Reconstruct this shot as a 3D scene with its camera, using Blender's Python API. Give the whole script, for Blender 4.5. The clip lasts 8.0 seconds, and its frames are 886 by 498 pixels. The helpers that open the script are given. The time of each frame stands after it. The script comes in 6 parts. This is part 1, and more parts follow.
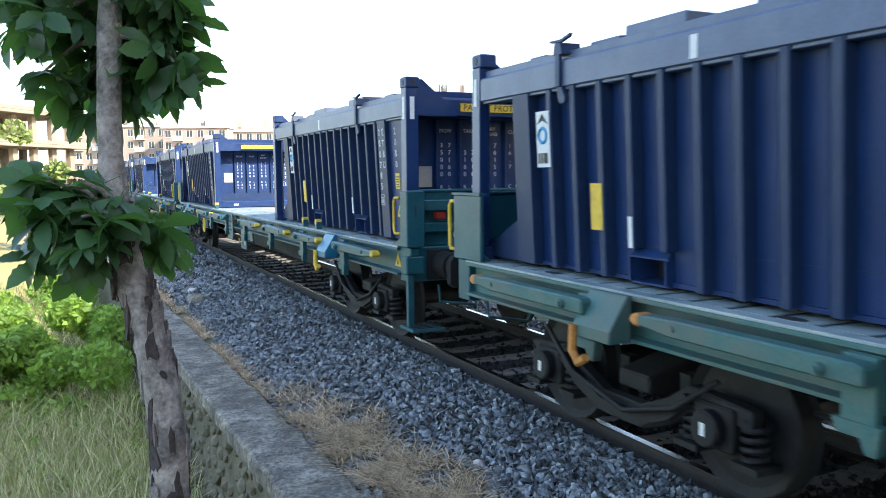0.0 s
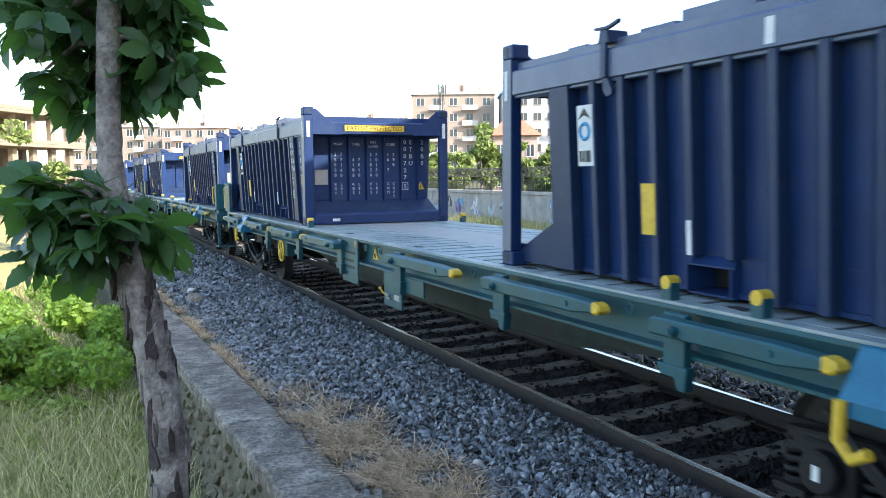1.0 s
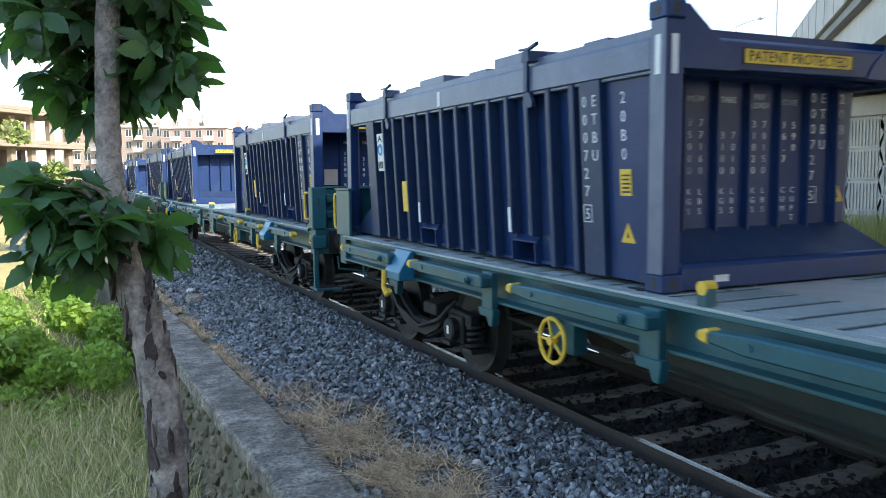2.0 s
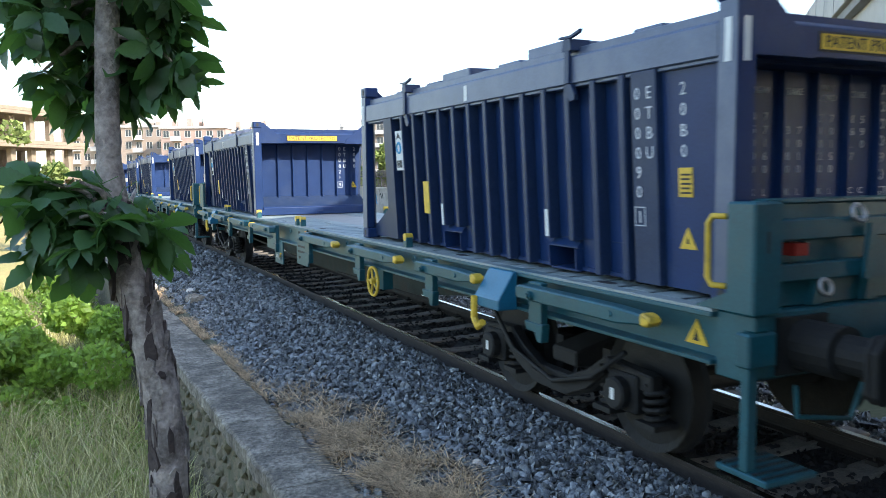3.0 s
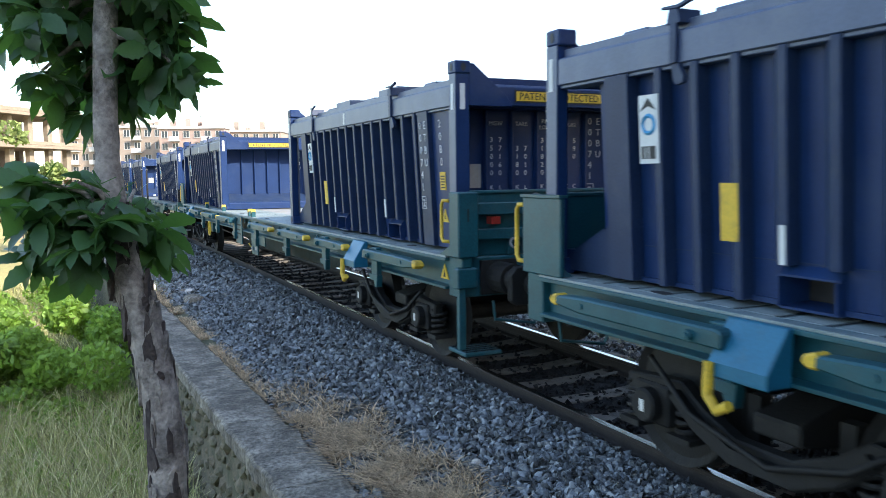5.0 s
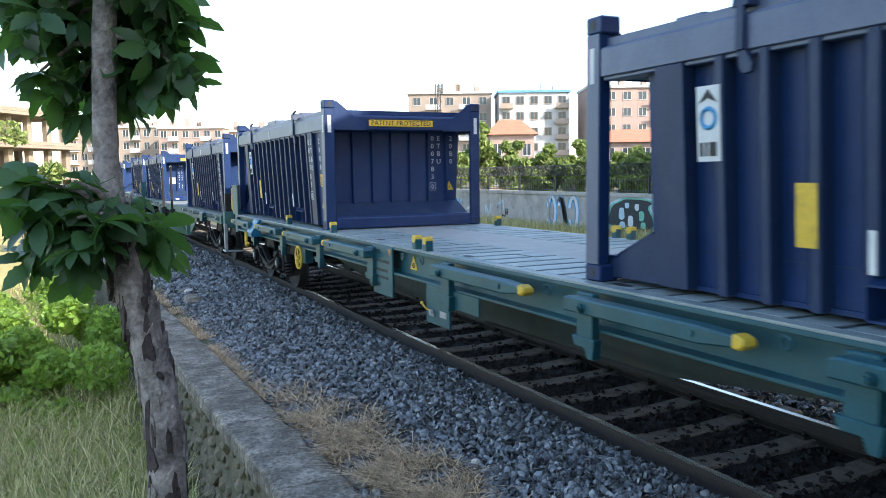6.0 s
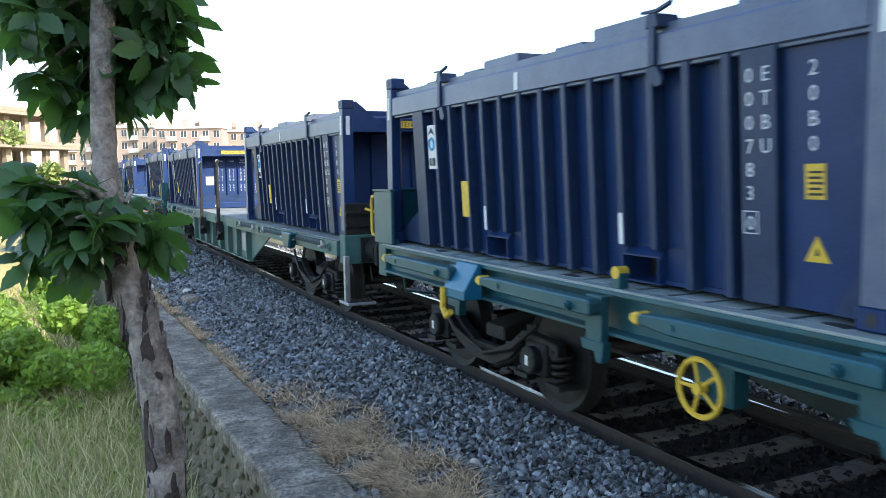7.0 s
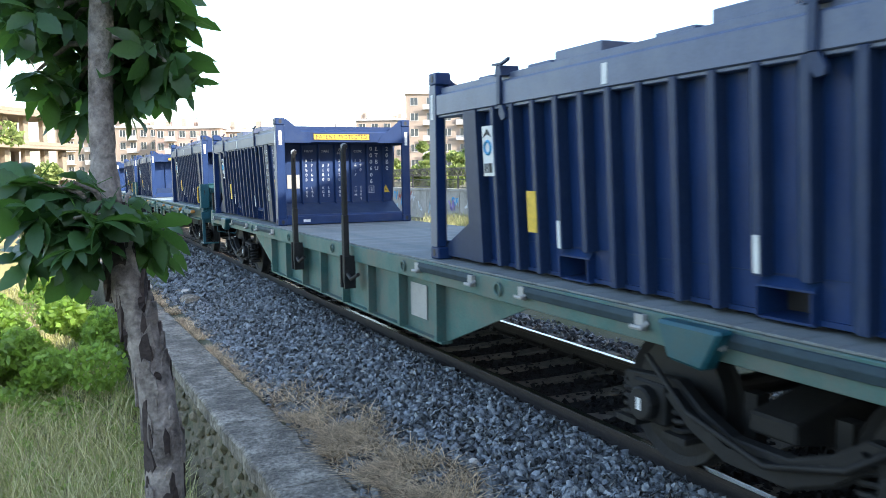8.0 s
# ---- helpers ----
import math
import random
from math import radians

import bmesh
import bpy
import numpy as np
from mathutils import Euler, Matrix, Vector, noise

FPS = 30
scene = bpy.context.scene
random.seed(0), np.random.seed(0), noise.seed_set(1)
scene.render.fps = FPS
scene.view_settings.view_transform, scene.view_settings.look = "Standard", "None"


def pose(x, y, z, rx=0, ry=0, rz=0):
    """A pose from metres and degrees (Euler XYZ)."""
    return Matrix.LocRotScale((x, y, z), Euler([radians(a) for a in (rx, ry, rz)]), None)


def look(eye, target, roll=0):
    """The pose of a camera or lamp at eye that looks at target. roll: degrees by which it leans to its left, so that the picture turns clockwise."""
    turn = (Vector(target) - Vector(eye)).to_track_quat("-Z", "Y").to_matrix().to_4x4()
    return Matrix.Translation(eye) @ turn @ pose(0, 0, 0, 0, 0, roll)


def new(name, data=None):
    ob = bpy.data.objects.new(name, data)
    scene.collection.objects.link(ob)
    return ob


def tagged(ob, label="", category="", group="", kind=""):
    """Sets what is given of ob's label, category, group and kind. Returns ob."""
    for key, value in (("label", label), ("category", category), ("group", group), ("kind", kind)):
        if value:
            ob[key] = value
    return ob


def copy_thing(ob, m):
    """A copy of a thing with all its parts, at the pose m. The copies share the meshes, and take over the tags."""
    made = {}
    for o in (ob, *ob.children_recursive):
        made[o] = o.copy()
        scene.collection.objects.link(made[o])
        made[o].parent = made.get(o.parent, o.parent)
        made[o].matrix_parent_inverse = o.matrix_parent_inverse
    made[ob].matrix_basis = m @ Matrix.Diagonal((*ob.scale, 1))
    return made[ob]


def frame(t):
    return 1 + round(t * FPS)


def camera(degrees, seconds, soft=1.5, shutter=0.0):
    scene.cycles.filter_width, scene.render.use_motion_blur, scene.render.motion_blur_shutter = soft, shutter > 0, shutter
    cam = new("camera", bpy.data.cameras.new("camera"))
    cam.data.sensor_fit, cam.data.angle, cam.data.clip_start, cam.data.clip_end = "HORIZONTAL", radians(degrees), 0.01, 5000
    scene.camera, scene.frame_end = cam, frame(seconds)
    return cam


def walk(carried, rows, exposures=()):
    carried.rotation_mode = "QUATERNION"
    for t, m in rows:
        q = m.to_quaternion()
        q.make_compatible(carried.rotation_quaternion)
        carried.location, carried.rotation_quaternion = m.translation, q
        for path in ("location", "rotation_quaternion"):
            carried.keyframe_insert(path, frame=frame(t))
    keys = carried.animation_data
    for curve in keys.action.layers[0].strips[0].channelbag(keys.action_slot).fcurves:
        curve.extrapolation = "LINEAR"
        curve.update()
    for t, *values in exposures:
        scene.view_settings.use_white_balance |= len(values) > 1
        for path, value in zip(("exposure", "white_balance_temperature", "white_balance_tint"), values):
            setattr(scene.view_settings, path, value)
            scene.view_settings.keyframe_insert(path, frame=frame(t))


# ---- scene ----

# ---------------------------------------------------------------- camera
EYE = Vector((-3.333, 0.0, 1.976))


def aim(yaw, pitch, roll):
    a, b = radians(yaw), radians(pitch)
    return look(EYE, EYE + Vector((math.sin(a) * math.cos(b), math.cos(a) * math.cos(b), math.sin(b))), roll)


cam = camera(58.14, 8.0, soft=0.7, shutter=0.12)
walk(cam, [
    (0.0, aim(25.27, -5.26, -0.42)), (1.0, aim(25.31, -5.27, -0.45)), (1.5, aim(25.35, -5.27, -0.48)),
    (3.0, aim(25.37, -5.29, -0.57)), (3.5, aim(25.39, -5.29, -0.60)), (4.5, aim(25.44, -5.29, -0.63)),
    (6.0, aim(25.51, -5.31, -0.69)), (6.5, aim(25.55, -5.32, -0.71)), (7.0, aim(25.61, -5.33, -0.73)),
    (7.5, aim(25.66, -5.33, -0.75)), (8.0, aim(25.70, -5.34, -0.78))],
    exposures=[(0.0, 2.1), (0.8, 2.08), (1.5, 1.88), (4.5, 1.83), (6.5, 1.86), (7.5, 1.95), (8.0, 2.0)])

# distance that the train has gone, second by second
TRAVEL = [(0.0, -0.28), (0.5, 3.79), (1.0, 7.86), (1.5, 11.92), (2.0, 15.99), (2.8, 22.52), (3.5, 28.20), (4.2, 33.92),
          (4.5, 36.40), (5.0, 40.47), (5.8, 46.95), (6.5, 52.70), (7.0, 57.00), (7.5, 61.36), (8.0, 65.75)]
SPEED_X = [t for t, _ in TRAVEL]
SPEED_Y = [d for _, d in TRAVEL]


def gone(t):
    return float(np.interp(t, SPEED_X, SPEED_Y))


# ---------------------------------------------------------------- light
SUN_BEARING, SUN_HEIGHT = 147.0, 30.0          # degrees, clockwise from +y; above the horizon
world = bpy.data.worlds.new("sky")
scene.world = world
world.use_nodes = True
wn = world.node_tree.nodes
sky = wn.new("ShaderNodeTexSky")
sky.sky_type, sky.sun_disc = "NISHITA", False
sky.sun_elevation, sky.sun_rotation = radians(SUN_HEIGHT), radians(SUN_BEARING)
sky.air_density, sky.dust_density, sky.ozone_density = 1.0, 1.0, 1.0
wn["Background"].inputs["Strength"].default_value = 0.15
world.node_tree.links.new(sky.outputs[0], wn["Background"].inputs["Color"])
sun = new("sun", bpy.data.lights.new("sun", "SUN"))
sun.data.energy, sun.data.angle, sun.data.color = 2.6, radians(0.6), (1.0, 0.94, 0.84)
a, b = radians(SUN_BEARING), radians(SUN_HEIGHT)
sun.matrix_world = look((20, -20, 30), Vector((20, -20, 30)) - Vector((math.sin(a) * math.cos(b), math.cos(a) * math.cos(b), math.sin(b))))
scene.view_settings.use_white_balance = True
scene.view_settings.white_balance_temperature, scene.view_settings.white_balance_tint = 6500, 10

# ---------------------------------------------------------------- materials


def mat(name, color, rough=0.6, metal=0.0, spread=0.25, scale=8.0, bump=0.1, dirt=None, dirt_scale=1.5, dirt_amount=0.5, island=0.0, obj=0.0, fine=60.0, spec=0.5):
    """A surface with a coarse and a fine variation of its colour, stains in a second colour, and a fine relief."""
    m = bpy.data.materials.new(name)
    m.use_nodes = True
    n, l = m.node_tree.nodes, m.node_tree.links
    bs = n["Principled BSDF"]
    bs.inputs["Roughness"].default_value, bs.inputs["Metallic"].default_value = rough, metal
    bs.inputs["Specular IOR Level"].default_value = spec
    tc = n.new("ShaderNodeTexCoord")
    n1, n2 = n.new("ShaderNodeTexNoise"), n.new("ShaderNodeTexNoise")
    n1.inputs["Scale"].default_value, n1.inputs["Detail"].default_value = scale, 6
    n2.inputs["Scale"].default_value, n2.inputs["Detail"].default_value = fine, 3
    for k in (n1, n2):
        l.new(tc.outputs["Object"], k.inputs["Vector"])
    add = n.new("ShaderNodeMath"); add.operation = "ADD"
    l.new(n1.outputs[0], add.inputs[0]); l.new(n2.outputs[0], add.inputs[1])
    total = add.outputs[0]
    for amount, source in ((island, "ShaderNodeNewGeometry"), (obj, "ShaderNodeObjectInfo")):
        if amount:
            g = n.new(source)
            mu = n.new("ShaderNodeMath"); mu.operation = "MULTIPLY_ADD"
            mu.inputs[1].default_value, = (amount,)
            l.new(g.outputs["Random Per Island" if island and source.endswith("Geometry") else "Random"], mu.inputs[0])
            l.new(total, mu.inputs[2])
            total = mu.outputs[0]
    mr = n.new("ShaderNodeMapRange")
    mr.inputs["From Min"].default_value = 0.7 + 0.2 * (island + obj)
    mr.inputs["From Max"].default_value = 1.3 + 0.8 * (island + obj)
    l.new(total, mr.inputs["Value"])
    ramp = n.new("ShaderNodeMix"); ramp.data_type = "RGBA"
    c = Vector(color)
    ramp.inputs["A"].default_value = (*(c * (1 - spread)), 1)
    ramp.inputs["B"].default_value = (*(min(v * (1 + spread), 1) for v in c), 1)
    l.new(mr.outputs[0], ramp.inputs["Factor"])
    out = ramp.outputs["Result"]
    if dirt:
        n3 = n.new("ShaderNodeTexNoise")
        n3.inputs["Scale"].default_value, n3.inputs["Detail"].default_value, n3.inputs["Roughness"].default_value = dirt_scale, 8, 0.7
        l.new(tc.outputs["Object"], n3.inputs["Vector"])
        r3 = n.new("ShaderNodeMapRange")
        r3.inputs["From Min"].default_value, r3.inputs["From Max"].default_value = 0.62 - 0.25 * dirt_amount, 0.8 - 0.2 * dirt_amount
        r3.inputs["To Max"].default_value = 0.85
        l.new(n3.outputs[0], r3.inputs["Value"])
        mx = n.new("ShaderNodeMix"); mx.data_type = "RGBA"
        mx.inputs["B"].default_value = (*dirt, 1)
        l.new(r3.outputs[0], mx.inputs["Factor"]); l.new(out, mx.inputs["A"])
        out = mx.outputs["Result"]
    l.new(out, bs.inputs["Base Color"])
    if bump:
        bp = n.new("ShaderNodeBump")
        bp.inputs["Strength"].default_value, bp.inputs["Distance"].default_value = bump, 0.02
        l.new(add.outputs[0], bp.inputs["Height"]); l.new(bp.outputs[0], bs.inputs["Normal"])
    return m


def leafy(m, amount=0.35, tint=(0.25, 0.4, 0.05)):
    """Let light through a leaf."""
    n, l = m.node_tree.nodes, m.node_tree.links
    tr, mx = n.new("ShaderNodeBsdfTranslucent"), n.new("ShaderNodeMixShader")
    tr.inputs["Color"].default_value = (*tint, 1)
    mx.inputs[0].default_value = amount
    l.new(n["Principled BSDF"].outputs[0], mx.inputs[1]); l.new(tr.outputs[0], mx.inputs[2])
    l.new(mx.outputs[0], n["Material Output"].inputs["Surface"])
    return m


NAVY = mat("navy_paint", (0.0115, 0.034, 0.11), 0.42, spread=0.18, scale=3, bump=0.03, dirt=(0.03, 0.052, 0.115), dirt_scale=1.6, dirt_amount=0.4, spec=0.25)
# Lighter copy of the navy: light on the ribs is in the colour.
NAVY_RIB = mat("lit_and_dusty_navy_paint", (0.021, 0.039, 0.09), 0.45, spread=0.2, scale=4, bump=0.04, dirt=(0.05, 0.068, 0.11), dirt_scale=2.4, dirt_amount=0.45, spec=0.25)
# Grimy paint taken darker still: the shade under the deck is in it.
UNDER = mat("shaded_grimy_underframe_paint", (0.018, 0.032, 0.03), 0.8, spread=0.35, scale=5, bump=0.15, dirt=(0.035, 0.03, 0.024), dirt_scale=3, dirt_amount=0.6)
# Palest navy: sky light on rails and post sides, mixed with dust blotches.
NAVY_RAIL = mat("sky_lit_dusty_navy_paint", (0.075, 0.102, 0.175), 0.42, spread=0.15, scale=4, bump=0.04, dirt=(0.11, 0.13, 0.18), dirt_scale=2.0, dirt_amount=0.6)
TEAL = mat("teal_paint", (0.009, 0.078, 0.098), 0.45, spread=0.25, scale=4, bump=0.05, dirt=(0.04, 0.088, 0.088), dirt_scale=2.5, dirt_amount=0.4)
BRACKET = mat("blue_bracket_paint", (0.012, 0.13, 0.22), 0.4, spread=0.15, scale=5, bump=0.04, dirt=(0.05, 0.12, 0.16), dirt_scale=4, dirt_amount=0.3)
GREEN = mat("faded_green_paint", (0.045, 0.13, 0.115), 0.6, spread=0.25, scale=4, bump=0.06, dirt=(0.11, 0.11, 0.09), dirt_scale=2.0, dirt_amount=0.8)
DECK = mat("worn_deck_steel", (0.29, 0.33, 0.315), 0.5, obj=0.5, spread=0.3, scale=3, bump=0.1, dirt=(0.06, 0.14, 0.17), dirt_scale=1.2, dirt_amount=0.6)
PLANK = mat("weathered_plank", (0.2, 0.21, 0.2), 0.8, spread=0.3, scale=6, bump=0.2, obj=0.4, dirt=(0.09, 0.13, 0.14), dirt_scale=3, dirt_amount=0.5)
YELLOW = mat("yellow_paint", (0.7, 0.45, 0.04), 0.5, spread=0.15, bump=0.03, dirt=(0.25, 0.17, 0.05), dirt_scale=9, dirt_amount=0.3)
ORANGE = mat("rusty_orange_paint", (0.5, 0.2, 0.04), 0.6, spread=0.2)
WHITE = mat("white_paint", (0.7, 0.7, 0.68), 0.6, spread=0.1, bump=0.02)
LETTER = mat("white_lettering", (0.62, 0.64, 0.68), 0.6, spread=0.1, bump=0.0)
BLACK = mat("black_letters_and_openings", (0.02, 0.02, 0.022), 0.6, spread=0.1, bump=0.0)
RED = mat("red_lens", (0.32, 0.03, 0.02), 0.3, bump=0.0)
DECK_GAP = mat("dark_deck_frame", (0.02, 0.04, 0.05), 0.8, spread=0.3)
GREY_PLATE = mat("grey_plate", (0.35, 0.34, 0.315), 0.6, spread=0.12, scale=5)
IRON = mat("oily_cast_iron", (0.007, 0.0065, 0.006), 0.75, 0.0, spread=0.4, scale=9, bump=0.2, dirt=(0.03, 0.027, 0.022), dirt_scale=6, dirt_amount=0.3)
TREAD = mat("polished_steel", (0.55, 0.54, 0.52), 0.22, 1.0, spread=0.1, bump=0.0)
RUST = mat("rusty_rail_steel", (0.022, 0.016, 0.013), 0.8, spread=0.35, scale=12, bump=0.15)
SLEEPER = mat("dusty_concrete_sleeper", (0.2, 0.175, 0.15), 0.9, spread=0.3, scale=7, bump=0.25, dirt=(0.06, 0.05, 0.04), dirt_scale=4, dirt_amount=0.4)
STONE = mat("grey_ballast_stone", (0.195, 0.205, 0.21), 0.75, spread=0.8, scale=25, bump=0.2, island=1.0)
# Dark copy of the ballast stone; shade under the wagons is its colour.
STONE_DARK = mat("shaded_ballast_stone", (0.02, 0.018, 0.017), 0.85, spread=0.5, scale=25, bump=0.2, island=1.0)
# Near-black, so that gaps between the loose stones look shaded.
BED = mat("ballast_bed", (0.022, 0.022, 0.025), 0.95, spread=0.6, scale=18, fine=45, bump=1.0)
CONCRETE = mat("weathered_concrete", (0.46, 0.41, 0.35), 0.9, spread=0.22, scale=2.5, bump=0.3, dirt=(0.24, 0.21, 0.17), dirt_scale=1.4, dirt_amount=0.5)
COPING = mat("rough_wall_coping", (0.27, 0.235, 0.185), 0.95, spread=0.6, scale=7, fine=28, bump=1.0, dirt=(0.075, 0.06, 0.045), dirt_scale=2.6, dirt_amount=0.9)
RUBBLE = mat("mossy_rubble", (0.16, 0.13, 0.085), 0.95, spread=0.5, scale=9, bump=0.6, island=0.7, dirt=(0.05, 0.065, 0.03), dirt_scale=3, dirt_amount=0.6)
PALE = mat("pale_concrete", (0.55, 0.5, 0.435), 0.9, spread=0.12, scale=1.2, bump=0.15, dirt=(0.3, 0.28, 0.25), dirt_scale=0.6, dirt_amount=0.4)
# Darker copy of the pale concrete for shaded undersides, also used for joints.
SOFFIT = mat("shade_and_joint_concrete", (0.3, 0.28, 0.26), 0.9, spread=0.15, scale=1.5, bump=0.1)
FIELD = mat("dry_field", (0.42, 0.33, 0.12), 0.95, spread=0.3, scale=0.6, fine=12, bump=0.6, dirt=(0.22, 0.24, 0.08), dirt_scale=0.15, dirt_amount=0.5)
SOIL = mat("dry_soil", (0.13, 0.115, 0.065), 0.95, spread=0.35, scale=1.2, fine=30, bump=0.6, dirt=(0.075, 0.095, 0.03), dirt_scale=0.4, dirt_amount=0.8)
GRASS = leafy(mat("green_grass", (0.45, 0.42, 0.15), 0.7, spread=0.4, island=1.0, bump=0.0), 0.3, (0.28, 0.36, 0.08))
STRAW = leafy(mat("dry_grass", (0.72, 0.52, 0.25), 0.8, spread=0.8, island=1.0, bump=0.0), 0.2, (0.4, 0.3, 0.12))
# Leaf green brightened to stand in for sunlight on the shrubs.
SHRUB = leafy(mat("shrub_leaves", (0.17, 0.27, 0.05), 0.5, spread=0.75, island=1.0, bump=0.0), 0.45, (0.46, 0.62, 0.1))
TREE_LEAF = leafy(mat("chestnut_leaf", (0.05, 0.115, 0.04), 0.42, spread=0.4, island=1.0, bump=0.0, scale=5), 0.32, (0.16, 0.34, 0.05))
# Paler than the near leaves: haze and sun are in the colour.
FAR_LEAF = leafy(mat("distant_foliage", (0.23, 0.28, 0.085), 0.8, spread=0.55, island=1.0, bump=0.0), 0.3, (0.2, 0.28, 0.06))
BARK = mat("grey_flaking_bark", (0.37, 0.31, 0.265), 0.9, spread=0.35, scale=22, bump=0.55, dirt=(0.055, 0.04, 0.033), dirt_scale=7, dirt_amount=0.75)
HAY = leafy(mat("golden_hay", (0.56, 0.4, 0.24), 0.85, spread=0.8, island=1.0, bump=0.0), 0.12, (0.34, 0.25, 0.15))
DEAD = leafy(mat("brown_dead_grass", (0.17, 0.105, 0.055), 0.85, spread=0.6, island=1.0, bump=0.0), 0.15, (0.2, 0.14, 0.06))
BARK_DARK = mat("dark_inner_bark", (0.075, 0.055, 0.048), 0.95, spread=0.3, scale=20, bump=0.5)
RENDER_TAN = mat("tan_render", (0.34, 0.27, 0.22), 0.9, spread=0.1, scale=0.4, fine=4)
RENDER_PINK = mat("pink_render", (0.37, 0.265, 0.225), 0.9, spread=0.1, scale=0.4, fine=4)
RENDER_WHITE = mat("white_render", (0.46, 0.45, 0.44), 0.9, spread=0.08, scale=0.4, fine=4)
RENDER_BLUE = mat("blue_roof_sheet", (0.12, 0.3, 0.5), 0.6, spread=0.1)
ROOF = mat("red_roof_tiles", (0.42, 0.17, 0.1), 0.85, spread=0.2, scale=1.5, fine=10)
RAW_CONCRETE = mat("raw_concrete_frame", (0.26, 0.205, 0.15), 0.9, spread=0.15, scale=0.6, fine=5)
GLASS_DARK = mat("dark_window_glass", (0.04, 0.05, 0.06), 0.1, spread=0.2, bump=0.0)
FENCE = mat("black_fence_paint", (0.025, 0.025, 0.028), 0.5, spread=0.2)
STEEL_GREY = mat("galvanised_steel", (0.4, 0.41, 0.42), 0.45, 0.7, spread=0.12)
SPRAY_BLUE = mat("blue_spray_paint", (0.08, 0.35, 0.6), 0.7, spread=0.3, bump=0.05)
SPRAY_PALE = mat("pale_spray_paint", (0.5, 0.62, 0.66), 0.7, spread=0.15, bump=0.05)
SPRAY_BLACK = mat("black_spray_paint", (0.03, 0.035, 0.035), 0.7, spread=0.3, bump=0.05)
SPRAY_GREEN = mat("mint_spray_paint", (0.2, 0.5, 0.36), 0.7, spread=0.2, bump=0.05)
SPRAY_PURPLE = mat("violet_spray_paint", (0.35, 0.25, 0.5), 0.7, spread=0.2, bump=0.05)

# ---------------------------------------------------------------- mesh helpers


def box(bm, x0, x1, y0, y1, z0, z1, m=None):
    v = [Vector((x, y, z)) for x in (x0, x1) for y in (y0, y1) for z in (z0, z1)]
    v = [bm.verts.new(m @ p if m else p) for p in v]
    for f in ((0, 1, 3, 2), (4, 6, 7, 5), (0, 4, 5, 1), (2, 3, 7, 6), (0, 2, 6, 4), (1, 5, 7, 3)):
        bm.faces.new([v[i] for i in f])


def prism(bm, poly, axis, lo, hi, m=None):
    """A flat outline (pairs of the two other axes, in order) drawn out along an axis."""
    def put(p, h):
        q = {"x": (h, p[0], p[1]), "y": (p[0], h, p[1]), "z": (p[0], p[1], h)}[axis]
        q = Vector(q)
        return bm.verts.new(m @ q if m else q)
    lo_v, hi_v = [put(p, lo) for p in poly], [put(p, hi) for p in poly]
    k = len(poly)
    bm.faces.new(lo_v[::-1]); bm.faces.new(hi_v)
    for i in range(k):
        bm.faces.new((lo_v[i], lo_v[(i + 1) % k], hi_v[(i + 1) % k], hi_v[i]))


def tube(bm, points, radii, seg=10, caps=True):
    """A round bar along points, each with its own radius."""
    points = [Vector(p) for p in points]
    if not hasattr(radii, "__len__"):
        radii = [radii] * len(points)
    rings, side = [], None
    for i, p in enumerate(points):
        d = (points[min(i + 1, len(points) - 1)] - points[max(i - 1, 0)]).normalized()
        if side is None:
            side = d.orthogonal().normalized()
        side = (side - d * side.dot(d)).normalized()
        up = d.cross(side)
        rings.append([bm.verts.new(p + radii[i] * (math.cos(k * math.tau / seg) * side + math.sin(k * math.tau / seg) * up)) for k in range(seg)])
    for r0, r1 in zip(rings, rings[1:]):
        for k in range(seg):
            bm.faces.new((r0[k], r0[(k + 1) % seg], r1[(k + 1) % seg], r1[k]))
    if caps:
        bm.faces.new(rings[0][::-1]); bm.faces.new(rings[-1])


def ring(bm, center, axis_x, axis_y, radius, thick, seg=20, sides=6):
    """A closed round bar bent into a circle."""
    c, ax, ay = Vector(center), Vector(axis_x), Vector(axis_y)
    n = ax.cross(ay)
    rows = []
    for i in range(seg):
        t = i * math.tau / seg
        d = ax * math.cos(t) + ay * math.sin(t)
        rows.append([bm.verts.new(c + d * (radius + thick * math.cos(k * math.tau / sides)) + n * thick * math.sin(k * math.tau / sides)) for k in range(sides)])
    for i in range(seg):
        r0, r1 = rows[i], rows[(i + 1) % seg]
        for k in range(sides):
            bm.faces.new((r0[k], r1[k], r1[(k + 1) % sides], r0[(k + 1) % sides]))


def shape(*jobs):
    bm = bmesh.new()
    for fn, *args in jobs:
        fn(bm, *args)
    return bm


def finish(bm, bevel=0.0, smooth=False):
    bmesh.ops.recalc_face_normals(bm, faces=bm.faces)
    if bevel:
        sharp = [e for e in bm.edges if len(e.link_faces) == 2 and e.calc_face_angle() > 0.6]
        bmesh.ops.bevel(bm, geom=sharp, offset=bevel, segments=1, affect="EDGES", clamp_overlap=True)
    me = bpy.data.meshes.new("mesh")
    bm.to_mesh(me)
    bm.free()
    if smooth:
        me.polygons.foreach_set("use_smooth", [True] * len(me.polygons))
    return me


def part(name, bm, material, parent=None, label="", bevel=0.0, smooth=False, at=None):
    me = bm if isinstance(bm, bpy.types.Mesh) else finish(bm, bevel, smooth)
    if not me.materials:
        me.materials.append(material)
    ob = new(name, me)
    if parent:
        ob.parent = parent
    if at is not None:
        ob.matrix_basis = at
    return tagged(ob, label)


